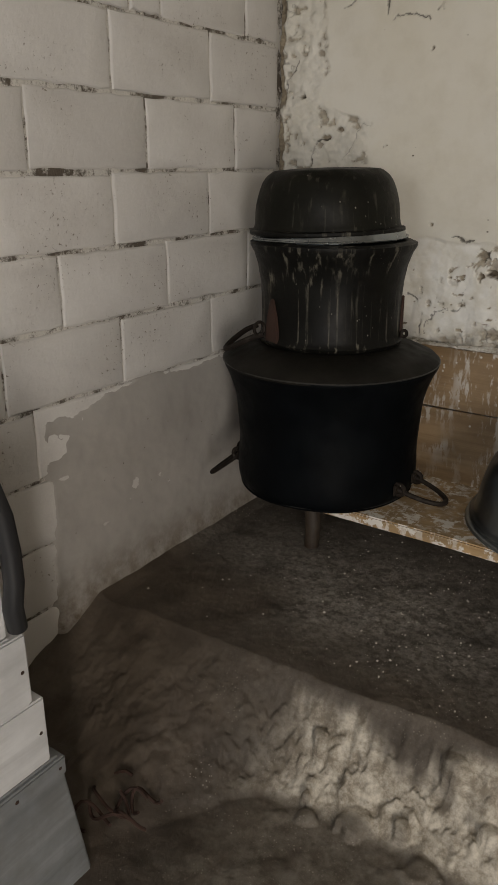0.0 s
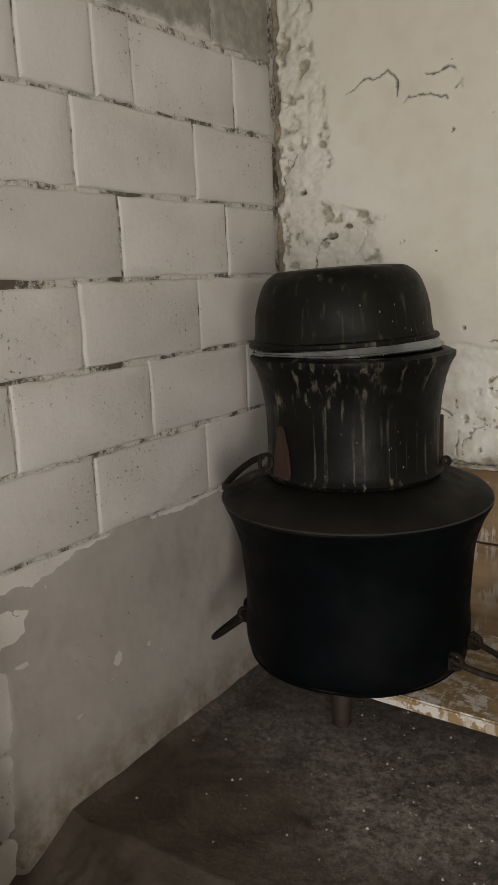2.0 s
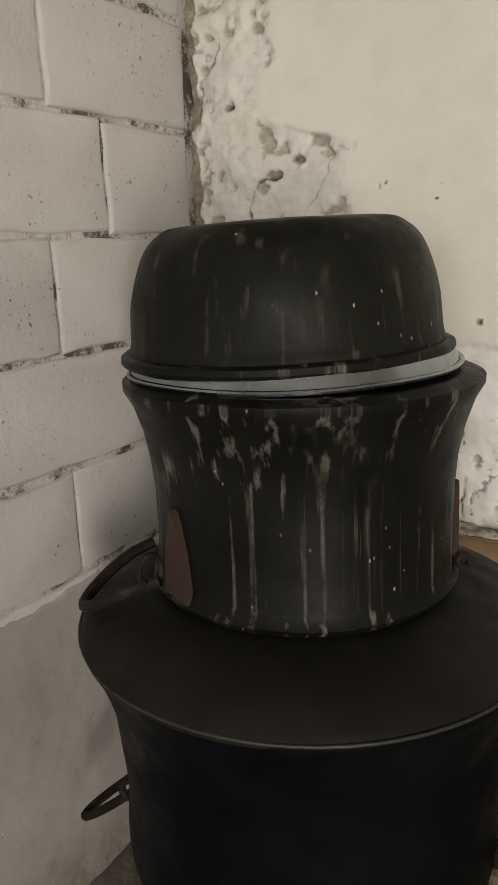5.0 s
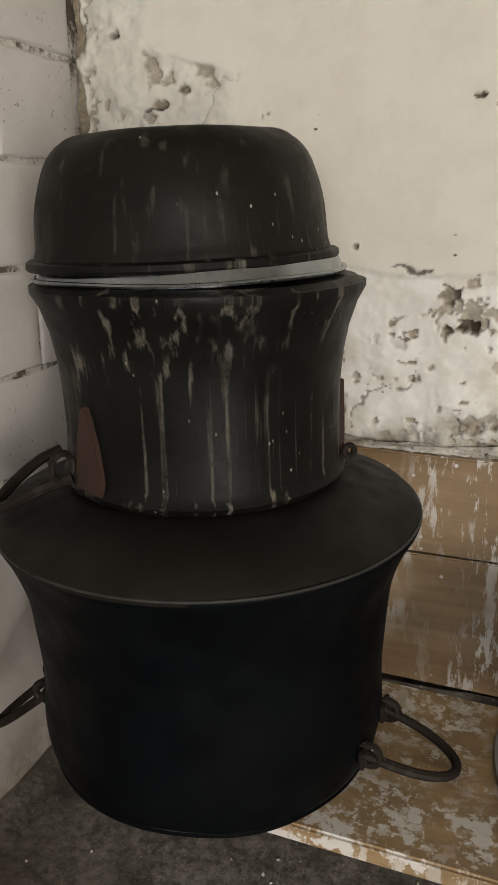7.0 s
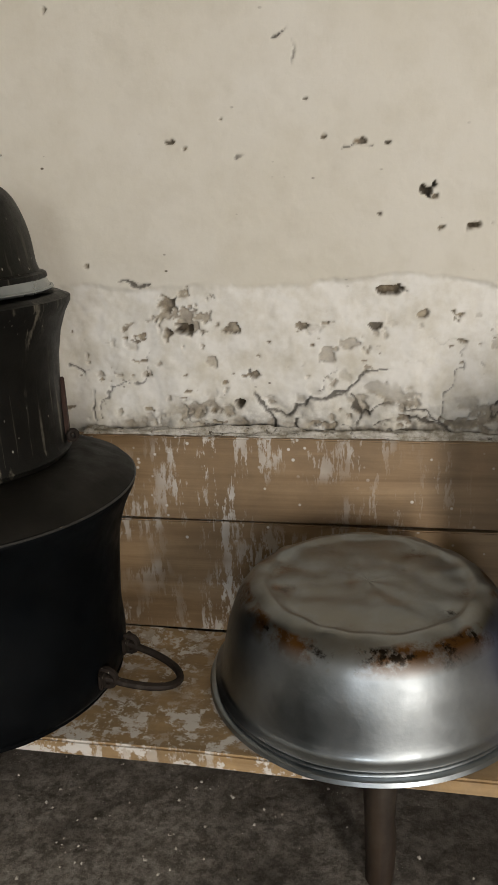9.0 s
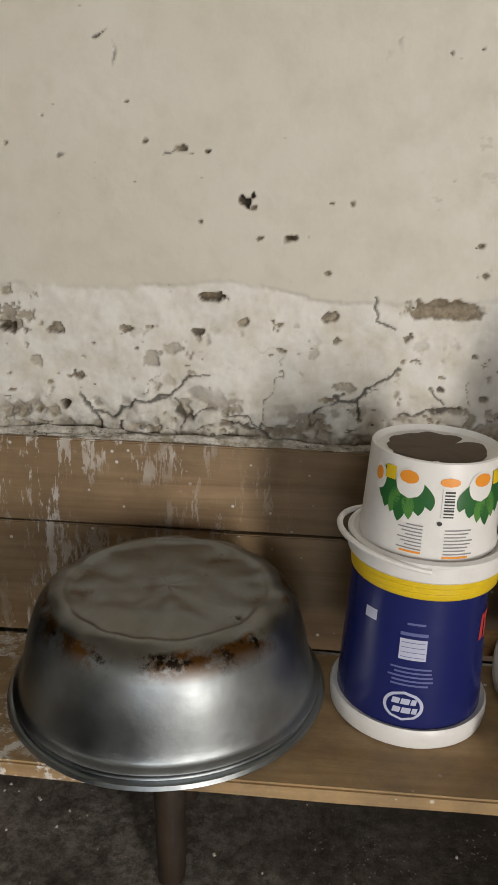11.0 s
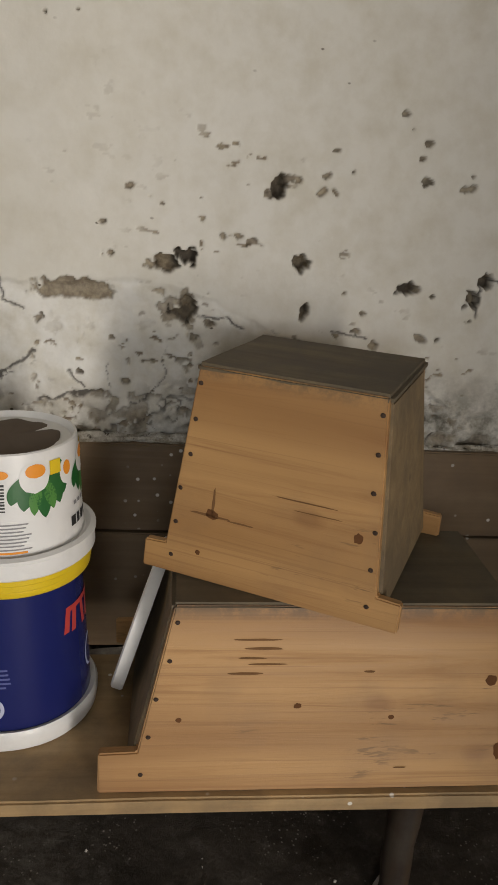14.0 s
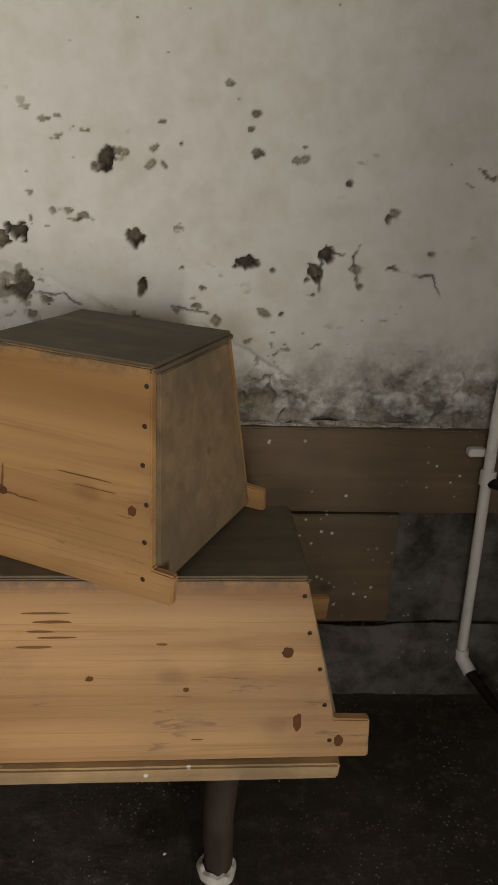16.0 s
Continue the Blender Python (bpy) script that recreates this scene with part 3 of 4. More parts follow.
CRACKS_LOW = (
    ((-0.373, 1.099), (-0.362, 1.04), (-0.333, 0.981), (-0.329, 0.94)), ((-0.272, 0.995), (-0.29, 0.934)),
    ((-0.333, 0.994), (-0.278, 1.004), (-0.246, 1.031), (-0.189, 1.036), (-0.158, 1.055), (-0.115, 1.094), (-0.066, 1.101)),
    ((-0.151, 1.043), (-0.124, 0.997), (-0.144, 0.94)), ((-0.124, 0.997), (-0.052, 1.018), (0.015, 1.0), (0.072, 0.955)),
    ((-0.811, 1.117), (-0.761, 1.05), (-0.752, 0.973)), ((-0.231, 1.032), (-0.179, 1.034), (-0.126, 1.084)),
    ((0.156, 1.021), (0.208, 1.059), (0.256, 1.055), (0.291, 1.09), (0.341, 1.13)), ((0.256, 1.055), (0.261, 1.016)),
    ((0.417, 1.095), (0.451, 1.054)), ((-0.094, 0.968), (-0.04, 0.996), (0.063, 0.964)), ((0.323, 1.024), (0.387, 1.039), (0.47, 1.041)))
CRACKS_HIGH = (
    ((-1.095, 1.992), (-1.03, 2.017), (-0.961, 2.02), (-0.94, 1.991), (-0.925, 1.933), (-0.873, 1.955), (-0.802, 1.935)),
    ((-0.855, 2.002), (-0.798, 2.001), (-0.761, 1.981), (-0.764, 1.951)), ((-1.2, 1.523), (-1.186, 1.585), (-1.143, 1.603)),
    ((-0.687, 1.296), (-0.604, 1.291)), ((-1.252, 1.851), (-1.303, 1.79), (-1.31, 1.723)), ((-0.394, 1.553), (-0.37, 1.558)),
    ((-0.317, 1.772), (-0.281, 1.793), (-0.264, 1.755), (-0.261, 1.72)), ((-0.166, 1.559), (-0.11, 1.555)),
    ((0.277, 1.278), (0.284, 1.229), (0.321, 1.218)), ((0.259, 1.737), (0.286, 1.776)))
CRACKS_RIGHT = (
    ((0.68, 1.219), (0.739, 1.209), (0.799, 1.186), (0.853, 1.188)), ((1.258, 1.25), (1.267, 1.31), (1.28, 1.334), (1.308, 1.323)),
    ((1.337, 1.336), (1.322, 1.312), (1.348, 1.253)), ((1.397, 1.418), (1.419, 1.391)), ((1.186, 0.952), (1.209, 0.98)),
    ((0.955, 1.204), (1.041, 1.194)), ((1.33, 1.29), (1.5, 1.28), (1.56, 1.22)))
for group, half in ((CRACKS_LOW, 0.0044), (CRACKS_HIGH, 0.0036), (CRACKS_RIGHT, 0.004)):
    for points in group:
        cracks = np.maximum(cracks, line(WX, WZ, points, half))
web = fbm(WX * 9, WZ * 9, 4, 95)
cracks = np.maximum(cracks, np.maximum(spall * step(1.2, 1.08, WZ), corner * 0.6) * step(0.022, 0.008, np.abs(web)) * step(0.0, 0.25, coarse) * 0.8)
spall_crumbs = spall * step(0.43, 0.5, fbm(WX * 26, WZ * 26, 4, 25)) * step(1.24, 1.12, WZ + 0.05 * rag)
depth = 0.006 * spall * (1 + rag) + 0.011 * patches + 0.035 * holes + 0.014 * specks + 0.006 * cracks + 0.007 * corner * np.abs(coarse) + 0.01 * corner * fine + 0.01 * spall_crumbs + 0.006 * chips + low * 0.012 * fine
depth += (0.3 + spall + corner + low) * 0.009 * fbm(WX * 9, WZ * 9, 5, 40) + 0.006 * fbm(WX * 2, WZ * 2, 3, 41)
earth = np.max([holes, specks * 0.85, patches * 0.9, spall_crumbs * 0.6, chips * 0.9], axis=0)
crack = np.max([cracks * 0.85, holes * np.clip(0.55 + 0.9 * fine, 0.2, 0.9), specks * np.clip(0.15 + 1.2 * fine, 0.0, 0.7)], axis=0)
grime = np.clip(step(1.2, 0.98, WZ + 0.05 * rag) * step(0.9, 1.3, WX) + low * 0.5 + corner * 0.18 + patches * 0.3, 0, 1)
back_wall = sheet("wall_back", wall_x, wall_z, lambda U, V: (U, BACK + depth - 0.004, V), PLASTER, flip=False,
                  fields={"whitewash": np.max([spall, corner * 0.1, 0.55 * step(-0.2, 0.9, WX)], axis=0), "earth": earth, "crack": crack, "grime": grime})
tagged(back_wall, "cream plastered wall with spalled whitewash, cracks and holes", "wall", kind="structure")
behind = slab_box("wall_back_core", LEFT - 0.2, RIGHT + 0.2, BACK + 0.09, BACK + 0.3, -0.3, TOP + 0.1, PLAINWALL)
tagged(behind, "solid masonry behind the plaster", "wall", kind="structure")


# ---- left wall: painted concrete blocks in recessed mortar ----
mortar = slab_box("wall_left", LEFT - 0.2, LEFT - 0.0055, FRONT - 0.2, BACK + 0.3, -0.3, TOP + 0.1, MORTAR)
tagged(mortar, "white painted concrete block wall with ragged mortar joints", "wall", kind="structure")


def block(y0, y1, z0, z1, seed):
    """One block: a ragged outline, rounded towards its face."""
    rng = random.Random(seed)
    outline = []
    for (ay, az), (by, bz), count in (((y0, z0), (y1, z0), 9), ((y1, z0), (y1, z1), 5), ((y1, z1), (y0, z1), 9), ((y0, z1), (y0, z0), 5)):
        for k in range(count):
            f = k / count
            outline.append((ay + (by - ay) * f + rng.uniform(-0.0025, 0.0025), az + (bz - az) * f + rng.uniform(-0.003, 0.003)))
    cy, cz = (y0 + y1) / 2, (z0 + z1) / 2
    proud, count = rng.uniform(-0.0015, 0.0025), len(outline)
    verts = []
    for inset, x in ((0, -0.03), (0, -0.006), (0.0025, -0.0012), (0.006, 0)):
        for y, z in outline:
            j = rng.uniform(0, 0.0025) if inset else 0
            sy, sz = math.copysign(min(abs(y - cy), inset + j), cy - y), math.copysign(min(abs(z - cz), inset + j), cz - z)
            fy, fz = abs(y - cy) / ((y1 - y0) / 2), abs(z - cz) / ((z1 - z0) / 2)
            verts.append((LEFT + x + proud, y + sy * (fy > 0.9), z + sz * (fz > 0.9)))
    faces = [(r * count + k, r * count + (k + 1) % count, (r + 1) * count + (k + 1) % count, (r + 1) * count + k) for r in range(3) for k in range(count)]
    faces.append(tuple(range(3 * count, 4 * count)))
    return verts, [], faces


# joints: course height, then the first joint met going back from the corner
courses = ((0.1, 1.95), (0.3, 2.16), (0.5, 1.95), (0.7, 2.09), (0.9, 2.008), (1.1, 2.222), (1.3, 2.008), (1.5, 2.155), (1.7, 2.027), (1.9, 2.235), (2.1, 2.13), (2.3, 2.3), (2.5, 2.1))
seed = 0
for z, first in courses:
    joints, y = [BACK - 0.012], first
    while y > FRONT:
        joints.append(y)
        y -= 0.428
    joints.append(FRONT)
    if z == 1.9:
        joints = sorted([q for q in joints if not 1.0 < q < 2.3] + [2.216, 1.806, 1.681, 1.471, 1.04], reverse=True)
    for b, a in zip(joints, joints[1:]):
        if b - a < 0.03:
            continue
        seed += 1
        gap, lift = 0.0018 + 0.0015 * (seed % 3 == 0), 0.003 * math.sin(seed * 2.1)
        part("block", block(a + gap, b - gap, z + 0.005 + lift, min(z + 0.1955 + lift, TOP), seed), BLOCK, mortar, smooth=True)


def smear_edge(Y):
    return 0.905 - 0.03 * step(1.6, 1.3, Y) + 0.012 * fbm(Y * 9, Y * 0, 4, 15)


smear_y, smear_t = np.linspace(1.08, BACK - 0.01, 170), np.linspace(0, 1, 110)
SY, ST = np.meshgrid(smear_y, smear_t, indexing="ij")
SZ = 0.2 + ST * 0.74
edge_t = np.minimum(smear_edge(SY) - SZ, SY - 1.245 - 0.04 * fbm(SZ * 7, SZ * 0, 4, 16))
cover_t = step(-0.012, 0.02, edge_t + 0.016 * fbm(SY * 22, SZ * 22, 4, 17))
SX = LEFT - 0.02 + cover_t * (0.0225 + 0.003 * fbm(SY * 4, SZ * 4, 4, 18) + 0.002 * fbm(SY * 25, SZ * 25, 3, 19)) + 0.02 * step(0.32, 0.22, SZ) * cover_t
smear = sheet("plaster_coat", smear_y, smear_t, lambda U, V: (SX, SY, SZ), SMEAR, mortar, flip=True)
smear["label"] = "grey plaster smeared over the lower blocks"

# ---- the rest of the shell: front wall with a doorway and an added window, right wall with an added set-back, ceiling ----
front = thing("wall_front", pose(0, 0, 0), "plain plastered wall with a doorway and an added window opening for the fill light", "wall", kind="structure")
for x0, x1, z0, z1 in ((LEFT - 0.2, -0.1, -0.3, TOP), (-0.1, 0.7, -0.3, 1.2), (-0.1, 0.7, 2.1, TOP), (0.7, 2.09, -0.3, TOP), (2.09, 2.66, 2.1, TOP), (2.66, RIGHT + 0.2, -0.3, TOP)):
    slab_box("masonry", x0, x1, FRONT - 0.2, FRONT, z0, z1, PLAINWALL, front)
right = thing("wall_right", pose(0, 0, 0), "plain plastered side wall with an unseen set-back added to cut the doorway light", "wall", kind="structure")
slab_box("masonry", RIGHT, RIGHT + 0.2, FRONT, -0.5, -0.3, TOP, PLAINWALL, right)
# unseen set-back, added to block doorway light from the back wall's right end
slab_box("masonry", 1.88, RIGHT + 0.2, -0.5, BACK + 0.09, -0.3, TOP, PLAINWALL, right)
ceiling = slab_box("ceiling", LEFT - 0.2, RIGHT + 0.2, FRONT - 0.2, BACK + 0.3, TOP, TOP + 0.15, CEILING)
tagged(ceiling, "plain plastered ceiling of the storeroom", "ceiling", kind="structure")

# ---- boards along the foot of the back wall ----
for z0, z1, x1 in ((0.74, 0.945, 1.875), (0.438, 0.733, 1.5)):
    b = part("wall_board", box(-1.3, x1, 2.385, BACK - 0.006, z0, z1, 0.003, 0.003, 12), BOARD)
    tagged(b, "brown stained board along the wall, splashed with white paint, shade painted towards its right", "board", "boards along the wall")
FOOT_X, FOOT_Z = np.linspace(-1.33, 1.88, 180), np.linspace(0.18, 0.434, 26)
footing = sheet("concrete_footing", FOOT_X, FOOT_Z, lambda U, V: (U, 2.35 + 0.03 * (V > 0.42) + 0.016 * fbm(U * 7, V * 9, 5, 77), V), DARKCEMENT)
tagged(footing, "rough grey concrete footing under the wall boards", "footing", kind="structure")
patch = sheet("wall_mortar_patch", np.linspace(1.5, 1.88, 50), np.linspace(0.43, 0.737, 40), lambda U, V: (U, 2.40 + 0.012 * fbm(U * 11, V * 11, 5, 78), V), DARKCEMENT)
tagged(patch, "rough grey mortar beside the end of the board", "mortar", kind="structure")

LEDGE_X, LEDGE_T = np.linspace(-0.78, 1.6, 420), np.linspace(0, 1, 12)


def ledge_place(U, T):
    crumble = np.clip(0.6 + 0.7 * fbm(U * 9, T * 3, 4, 61), 0.15, 1.3) * (1 - 0.6 * step(0.5, 0.9, U))
    return U, BACK + 0.004 - np.cos(T * math.pi / 2) * (0.012 + 0.018 * crumble), 0.944 + np.sin(T * math.pi / 2) * 0.024 * crumble + 0.004 * fbm(U * 40, T * 4, 3, 62)


ledge = sheet("plaster_ledge", LEDGE_X, LEDGE_T, ledge_place, LEDGE)
tagged(ledge, "crumbling whitewashed plaster lip on top of the wall boards", "plaster", kind="structure")

# ---- bench ----
BZ = 0.575
bench = thing("bench", pose(0, 0, 0), "low wooden plank bench spotted with white paint along the wall", "bench")
part("seat_plank", box(-1.0, 1.252, 1.787, 2.165, BZ - 0.032, BZ, 0.004, 0.004, 10), BENCH, bench)
for x, y, z in ((-0.066, 1.89, BZ - 0.03), (1.065, 1.87, BZ - 0.03), (-0.96, 2.08, BZ - 0.03), (-0.07, 2.1, BZ - 0.03), (1.07, 2.1, BZ - 0.03)):
    pts = [(x + 0.002 * math.sin(k * 1.3 + x), y, SLAB - 0.01 + (z - SLAB) * k / 6) for k in range(7)]
    part("leg", tube(pts, [0.026, 0.027, 0.029, 0.028, 0.03, 0.03, 0.029], 14), POLE, bench, smooth=True)
part("leg_foot", lathe([(0, 0), (0.036, 0), (0.038, 0.012), (0.034, 0.022), (0.027, 0.024)], 32, 0.1), CEMENT, bench, "white cement collar", True).location = (1.065, 1.87, SLAB - 0.005)


# ---- cauldrons ----
PX, PY = -0.853, 1.972


def grown(profile, wide, tall):
    return [(q * wide, z * tall) for q, z in profile]


cauldron = thing("cauldron", pose(PX, PY, BZ), "large soot-black cauldron with iron ring handles on the bench", "cauldron")
part("body", lathe(eased(grown([(0, 0.0), (0.236, 0.0), (0.255, 0.005), (0.263, 0.028), (0.266, 0.075), (0.264, 0.14), (0.265, 0.22), (0.27, 0.29), (0.281, 0.34), (0.295, 0.385), (0.307, 0.412), (0.309, 0.424), (0.302, 0.425), (0.285, 0.39), (0.262, 0.3)], 1.05, 0.936)), 96, 0.012), SOOT, cauldron, smooth=True)
cover = part("cover", lathe(grown([(0.308, 0.418), (0.3095, 0.426), (0.303, 0.435), (0.26, 0.456), (0.215, 0.473), (0.1, 0.477), (0, 0.477)], 1.05, 0.936), 96, 0.012, 1.0), CONE, cauldron, "matt black sloping cover", True)
part("rim", tube([(0.325 * math.cos(2 * math.pi * k / 72), 0.325 * math.sin(2 * math.pi * k / 72), 0.3975) for k in range(72)], 0.0022, 8, True), EDGE, cauldron, "worn shiny rim", True)


def ring_handle(parent, angle, z, reach, half, drop, r0, name="handle"):
    """A bent iron bar hung in two eyes on the pot's side."""
    pts = []
    for k in range(21):
        a = math.pi * k / 20 - math.pi / 2
        out, side = r0 + 0.004 + reach * max(0.0, math.cos(a)) ** 0.75, half * math.sin(a) * (1.0 - 0.12 * math.cos(a))
        pts.append((out, side, z - drop * (out - r0) / reach))
    m = Matrix.Rotation(angle, 4, "Z")
    h = part(name, tube([m @ Vector(p) for p in pts], 0.0075, 8), IRON, parent, "black iron bar handle", True)
    for s in (-1, 1):
        eye = [m @ Vector((r0 + 0.008 + 0.017 * math.cos(a), s * half, z + 0.017 * math.sin(a))) for a in [2 * math.pi * k / 14 for k in range(14)]]
        part("eye", tube(eye, 0.0065, 7, True), IRON, h, smooth=True)
        part("rivet_plate", box(-0.004, 0.004, -0.02, 0.02, -0.016, 0.016, 0.002), IRON, h).matrix_local = m @ Matrix.Translation((r0 + 0.002, s * half, z))


part("foot_ring", tube([(0.264 * math.cos(2 * math.pi * k / 72), 0.264 * math.sin(2 * math.pi * k / 72), 0.006) for k in range(72)], 0.004, 8, True), EDGE, cauldron, smooth=True)
ring_handle(cauldron, radians(-2), 0.05, 0.125, 0.058, 0.03, 0.276)
ring_handle(cauldron, radians(200), 0.064, 0.105, 0.03, 0.085, 0.276)

pot = thing("cooking_pot", pose(PX - 0.012, PY + 0.014, BZ + 0.446), "black flared pot streaked with grey drips on the cauldron", "pot")
part("body", lathe(grown([(0, 0.0), (0.195, 0.0), (0.2, 0.004), (0.205, 0.012), (0.2, 0.02), (0.197, 0.03), (0.196, 0.08), (0.196, 0.13), (0.199, 0.17), (0.207, 0.208), (0.218, 0.24), (0.228, 0.258), (0.228, 0.266), (0.22, 0.268), (0.214, 0.272), (0.2, 0.272), (0, 0.272)], 1.06, 1.085), 96, 0.014, 2.0), STREAKED, pot, smooth=True)
for a in (247, 22):
    m = Matrix.Rotation(radians(a), 4, "Z")
    leaf = ((-0.03, 0.014), (0.03, 0.014), (0.029, 0.045), (0.022, 0.085), (0.012, 0.118), (0.004, 0.138), (-0.004, 0.138), (-0.012, 0.118), (-0.022, 0.085), (-0.029, 0.045))
    lug = part("lug", prism([m @ Vector((0.2145, y, z)) for y, z in leaf], [m @ Vector((0.2, y, z)) for y, z in leaf], 0.002), RUST, pot, "rusty pointed handle plate")
    big = 1.0 if a > 100 else 0.45
    eye = [m @ Vector((0.212 + 0.02 * big + 0.017 * big * math.cos(q), -0.034, 0.02 + 0.03 * big + 0.02 * big * math.sin(q))) for q in [2 * math.pi * k / 14 for k in range(14)]]
    part("eye", tube(eye, 0.005, 7, True), IRON, pot, smooth=True)
m = Matrix.Rotation(radians(222), 4, "Z")
pts = [m @ Vector((0.212 + 0.105 * math.sin(math.pi * k / 18) ** 0.7, -0.07 + 0.14 * k / 18, 0.034 - 0.055 * math.sin(math.pi * k / 18))) for k in range(19)]
part("handle", tube(pts, 0.0085, 8), IRON, pot, "rusty drooping bar handle", True)

lid = thing("aluminium_lid", pose(PX - 0.024, PY + 0.014, BZ + 0.7425) @ pose(0, 0, 0, 0.4, -0.9, 0), "dull aluminium lid between the pot and the pan", "lid")
part("disc", lathe([(0, 0.004), (0.215, 0.002), (0.222, 0.002), (0.22, 0.006), (0.218, 0.011), (0.213, 0.022), (0.2, 0.026), (0.1, 0.028), (0, 0.028)], 96, 0.006, 3.0), ALU, lid, smooth=True)
part("rim", tube([(0.2225 * math.cos(2 * math.pi * k / 72), 0.2225 * math.sin(2 * math.pi * k / 72), 0.0045 + 0.001 * math.sin(k * 0.4)) for k in range(72)], 0.0035, 8, True), ALU, lid, "rolled aluminium rim", True)
pan = thing("black_pan", pose(PX - 0.035, PY + 0.016, BZ + 0.759) @ pose(0, 0, 0, 0.4, -1.6, 0), "black soot-covered pan turned upside down on the pots", "pan")
part("body", lathe(eased(grown([(0.19, 0.006), (0.2, 0.008), (0.2, 0.017), (0.197, 0.03), (0.194, 0.07), (0.186, 0.105), (0.173, 0.135), (0.153, 0.154), (0.125, 0.162), (0, 0.166)], 1.055, 1.06)), 96, 0.012, 4.0), PANSOOT, pan, smooth=True)
part("rim", lathe(grown([(0.19, 0.001), (0.21, 0.0), (0.2125, 0.004), (0.2115, 0.011), (0.207, 0.014), (0.198, 0.014), (0.19, 0.001)], 1.055, 1.0), 96, 0.012, 4.0), STREAKED, pan, "flat sooty rim", True)

# ---- aluminium basin ----
basin_scale = 1.035
basin = thing("basin", pose(-0.098, 2.045, BZ), "dull aluminium basin turned upside down with scorched base", "basin")
part("rim", lathe([(0.27, 0.012), (0.281, 0.004), (0.29, 0.001), (0.2945, 0.006), (0.292, 0.013), (0.284, 0.016), (0.27, 0.012)], 128, 0.012, 5.0), BURNT, basin, "rolled aluminium rim", True)
bowl = part("bowl", lathe(eased([(0.283, 0.014), (0.281, 0.02), (0.284, 0.026), (0.279, 0.031), (0.271, 0.04), (0.262, 0.085), (0.252, 0.132), (0.24, 0.172), (0.224, 0.197), (0.202, 0.211), (0.187, 0.215), (0.179, 0.211), (0.166, 0.208), (0.12, 0.211), (0.08, 0.211), (0.04, 0.21), (0.015, 0.21), (0, 0.21)]), 128, 0.012, 5.0), BURNT, basin, smooth=True)
for v in bowl.data.vertices:
    if v.co.z > 0.19:
        v.co.z += 0.007 * noise.noise(v.co * 14) * min(1.0, (v.co.z - 0.19) * 60) + 0.004 * noise.noise(v.co * 31)
basin.scale = (basin_scale, basin_scale, 0.98)


# ---- plastic buckets ----
def decal(name, parent, radius, mid, width, z0, z1, material, shape="box", steps=10, label="", tilt=0.0):
    """A thin printed patch on a round side. mid and width in metres along the front; shape: box, oval or leaf."""
    verts, faces = [], []
    rows = 10
    for i in range(rows + 1):
        v = i / rows
        for j in range(steps + 1):
            u = 2 * j / steps - 1
            if shape == "oval":
                half = math.sqrt(max(0.0, 1 - (2 * v - 1) ** 2))
            elif shape == "leaf":
                half = math.sin(math.pi * v) ** 0.8
            else:
                half = 1.0
            z = z0 + (z1 - z0) * v
            a = (mid + tilt * (v - 0.5) + u * half * width / 2) / 0.12 - math.pi / 2
            r = radius(z)
            verts.append((r * math.cos(a), r * math.sin(a), z))
    for i in range(rows):
        for j in range(steps):
            k = i * (steps + 1) + j
            faces.append((k, k + 1, k + steps + 2, k + steps + 1))
    ob = part(name, (verts, [], faces), material, parent, label, True)
    return ob


def taper(ra, za, rb, zb, proud):
    return lambda z: ra + (rb - ra) * (z - za) / (zb - za) + proud


BX, BY = 0.363, 2.035
blue = thing("blue_bucket", pose(BX, BY, BZ), "dark blue printed plastic bucket upside down on its white lid", "bucket")
part("body", lathe([(0.12, 0.01), (0.1335, 0.02), (0.122, 0.235), (0.121, 0.285), (0.0, 0.285)], 72), BLUE, blue, smooth=True)
part("lid", lathe([(0, 0.0), (0.138, 0.0), (0.143, 0.004), (0.1455, 0.02), (0.1455, 0.034), (0.142, 0.04), (0.134, 0.036), (0, 0.036)], 72, 0.004), WHITE, blue, "white plastic lid", True)
side = taper(0.1335, 0.02, 0.122, 0.235, 0.0008)
upper = taper(0.1335, 0.02, 0.122, 0.235, 0.0014)
decal("panel", blue, side, -0.018, 0.044, 0.168, 0.207, PALE)
for k in range(4):
    decal("print_line", blue, upper, -0.018, 0.038, 0.173 + 0.009 * k, 0.1742 + 0.009 * k, DIMINK)
decal("panel", blue, side, -0.097, 0.024, 0.222, 0.242, PALE)
for k in range(5):
    decal("print_line", blue, side, -0.018 + 0.004 * (k % 2), 0.06 + 0.006 * (k % 3), 0.118 + 0.008 * k, 0.1215 + 0.008 * k, DIMINK)
decal("print_line", blue, side, -0.018, 0.045, 0.213, 0.219, DIMINK)
decal("print_line", blue, side, -0.016, 0.03, 0.233, 0.237, DIMINK)
decal("emblem", blue, side, -0.024, 0.064, 0.05, 0.107, PALE, "oval", label="pale rounded emblem")
decal("emblem_field", blue, upper, -0.024, 0.053, 0.055, 0.102, BLUE, "oval")
third = taper(0.1335, 0.02, 0.122, 0.235, 0.002)
for k, (dx, w) in enumerate(((-0.012, 0.012), (0.003, 0.014), (0.016, 0.008))):
    decal("emblem_bar", blue, third, -0.024 + dx, w, 0.083, 0.094, PALE, tilt=0.002)
    decal("emblem_bar", blue, third, -0.022 + dx, w, 0.066, 0.077, PALE, tilt=0.002)
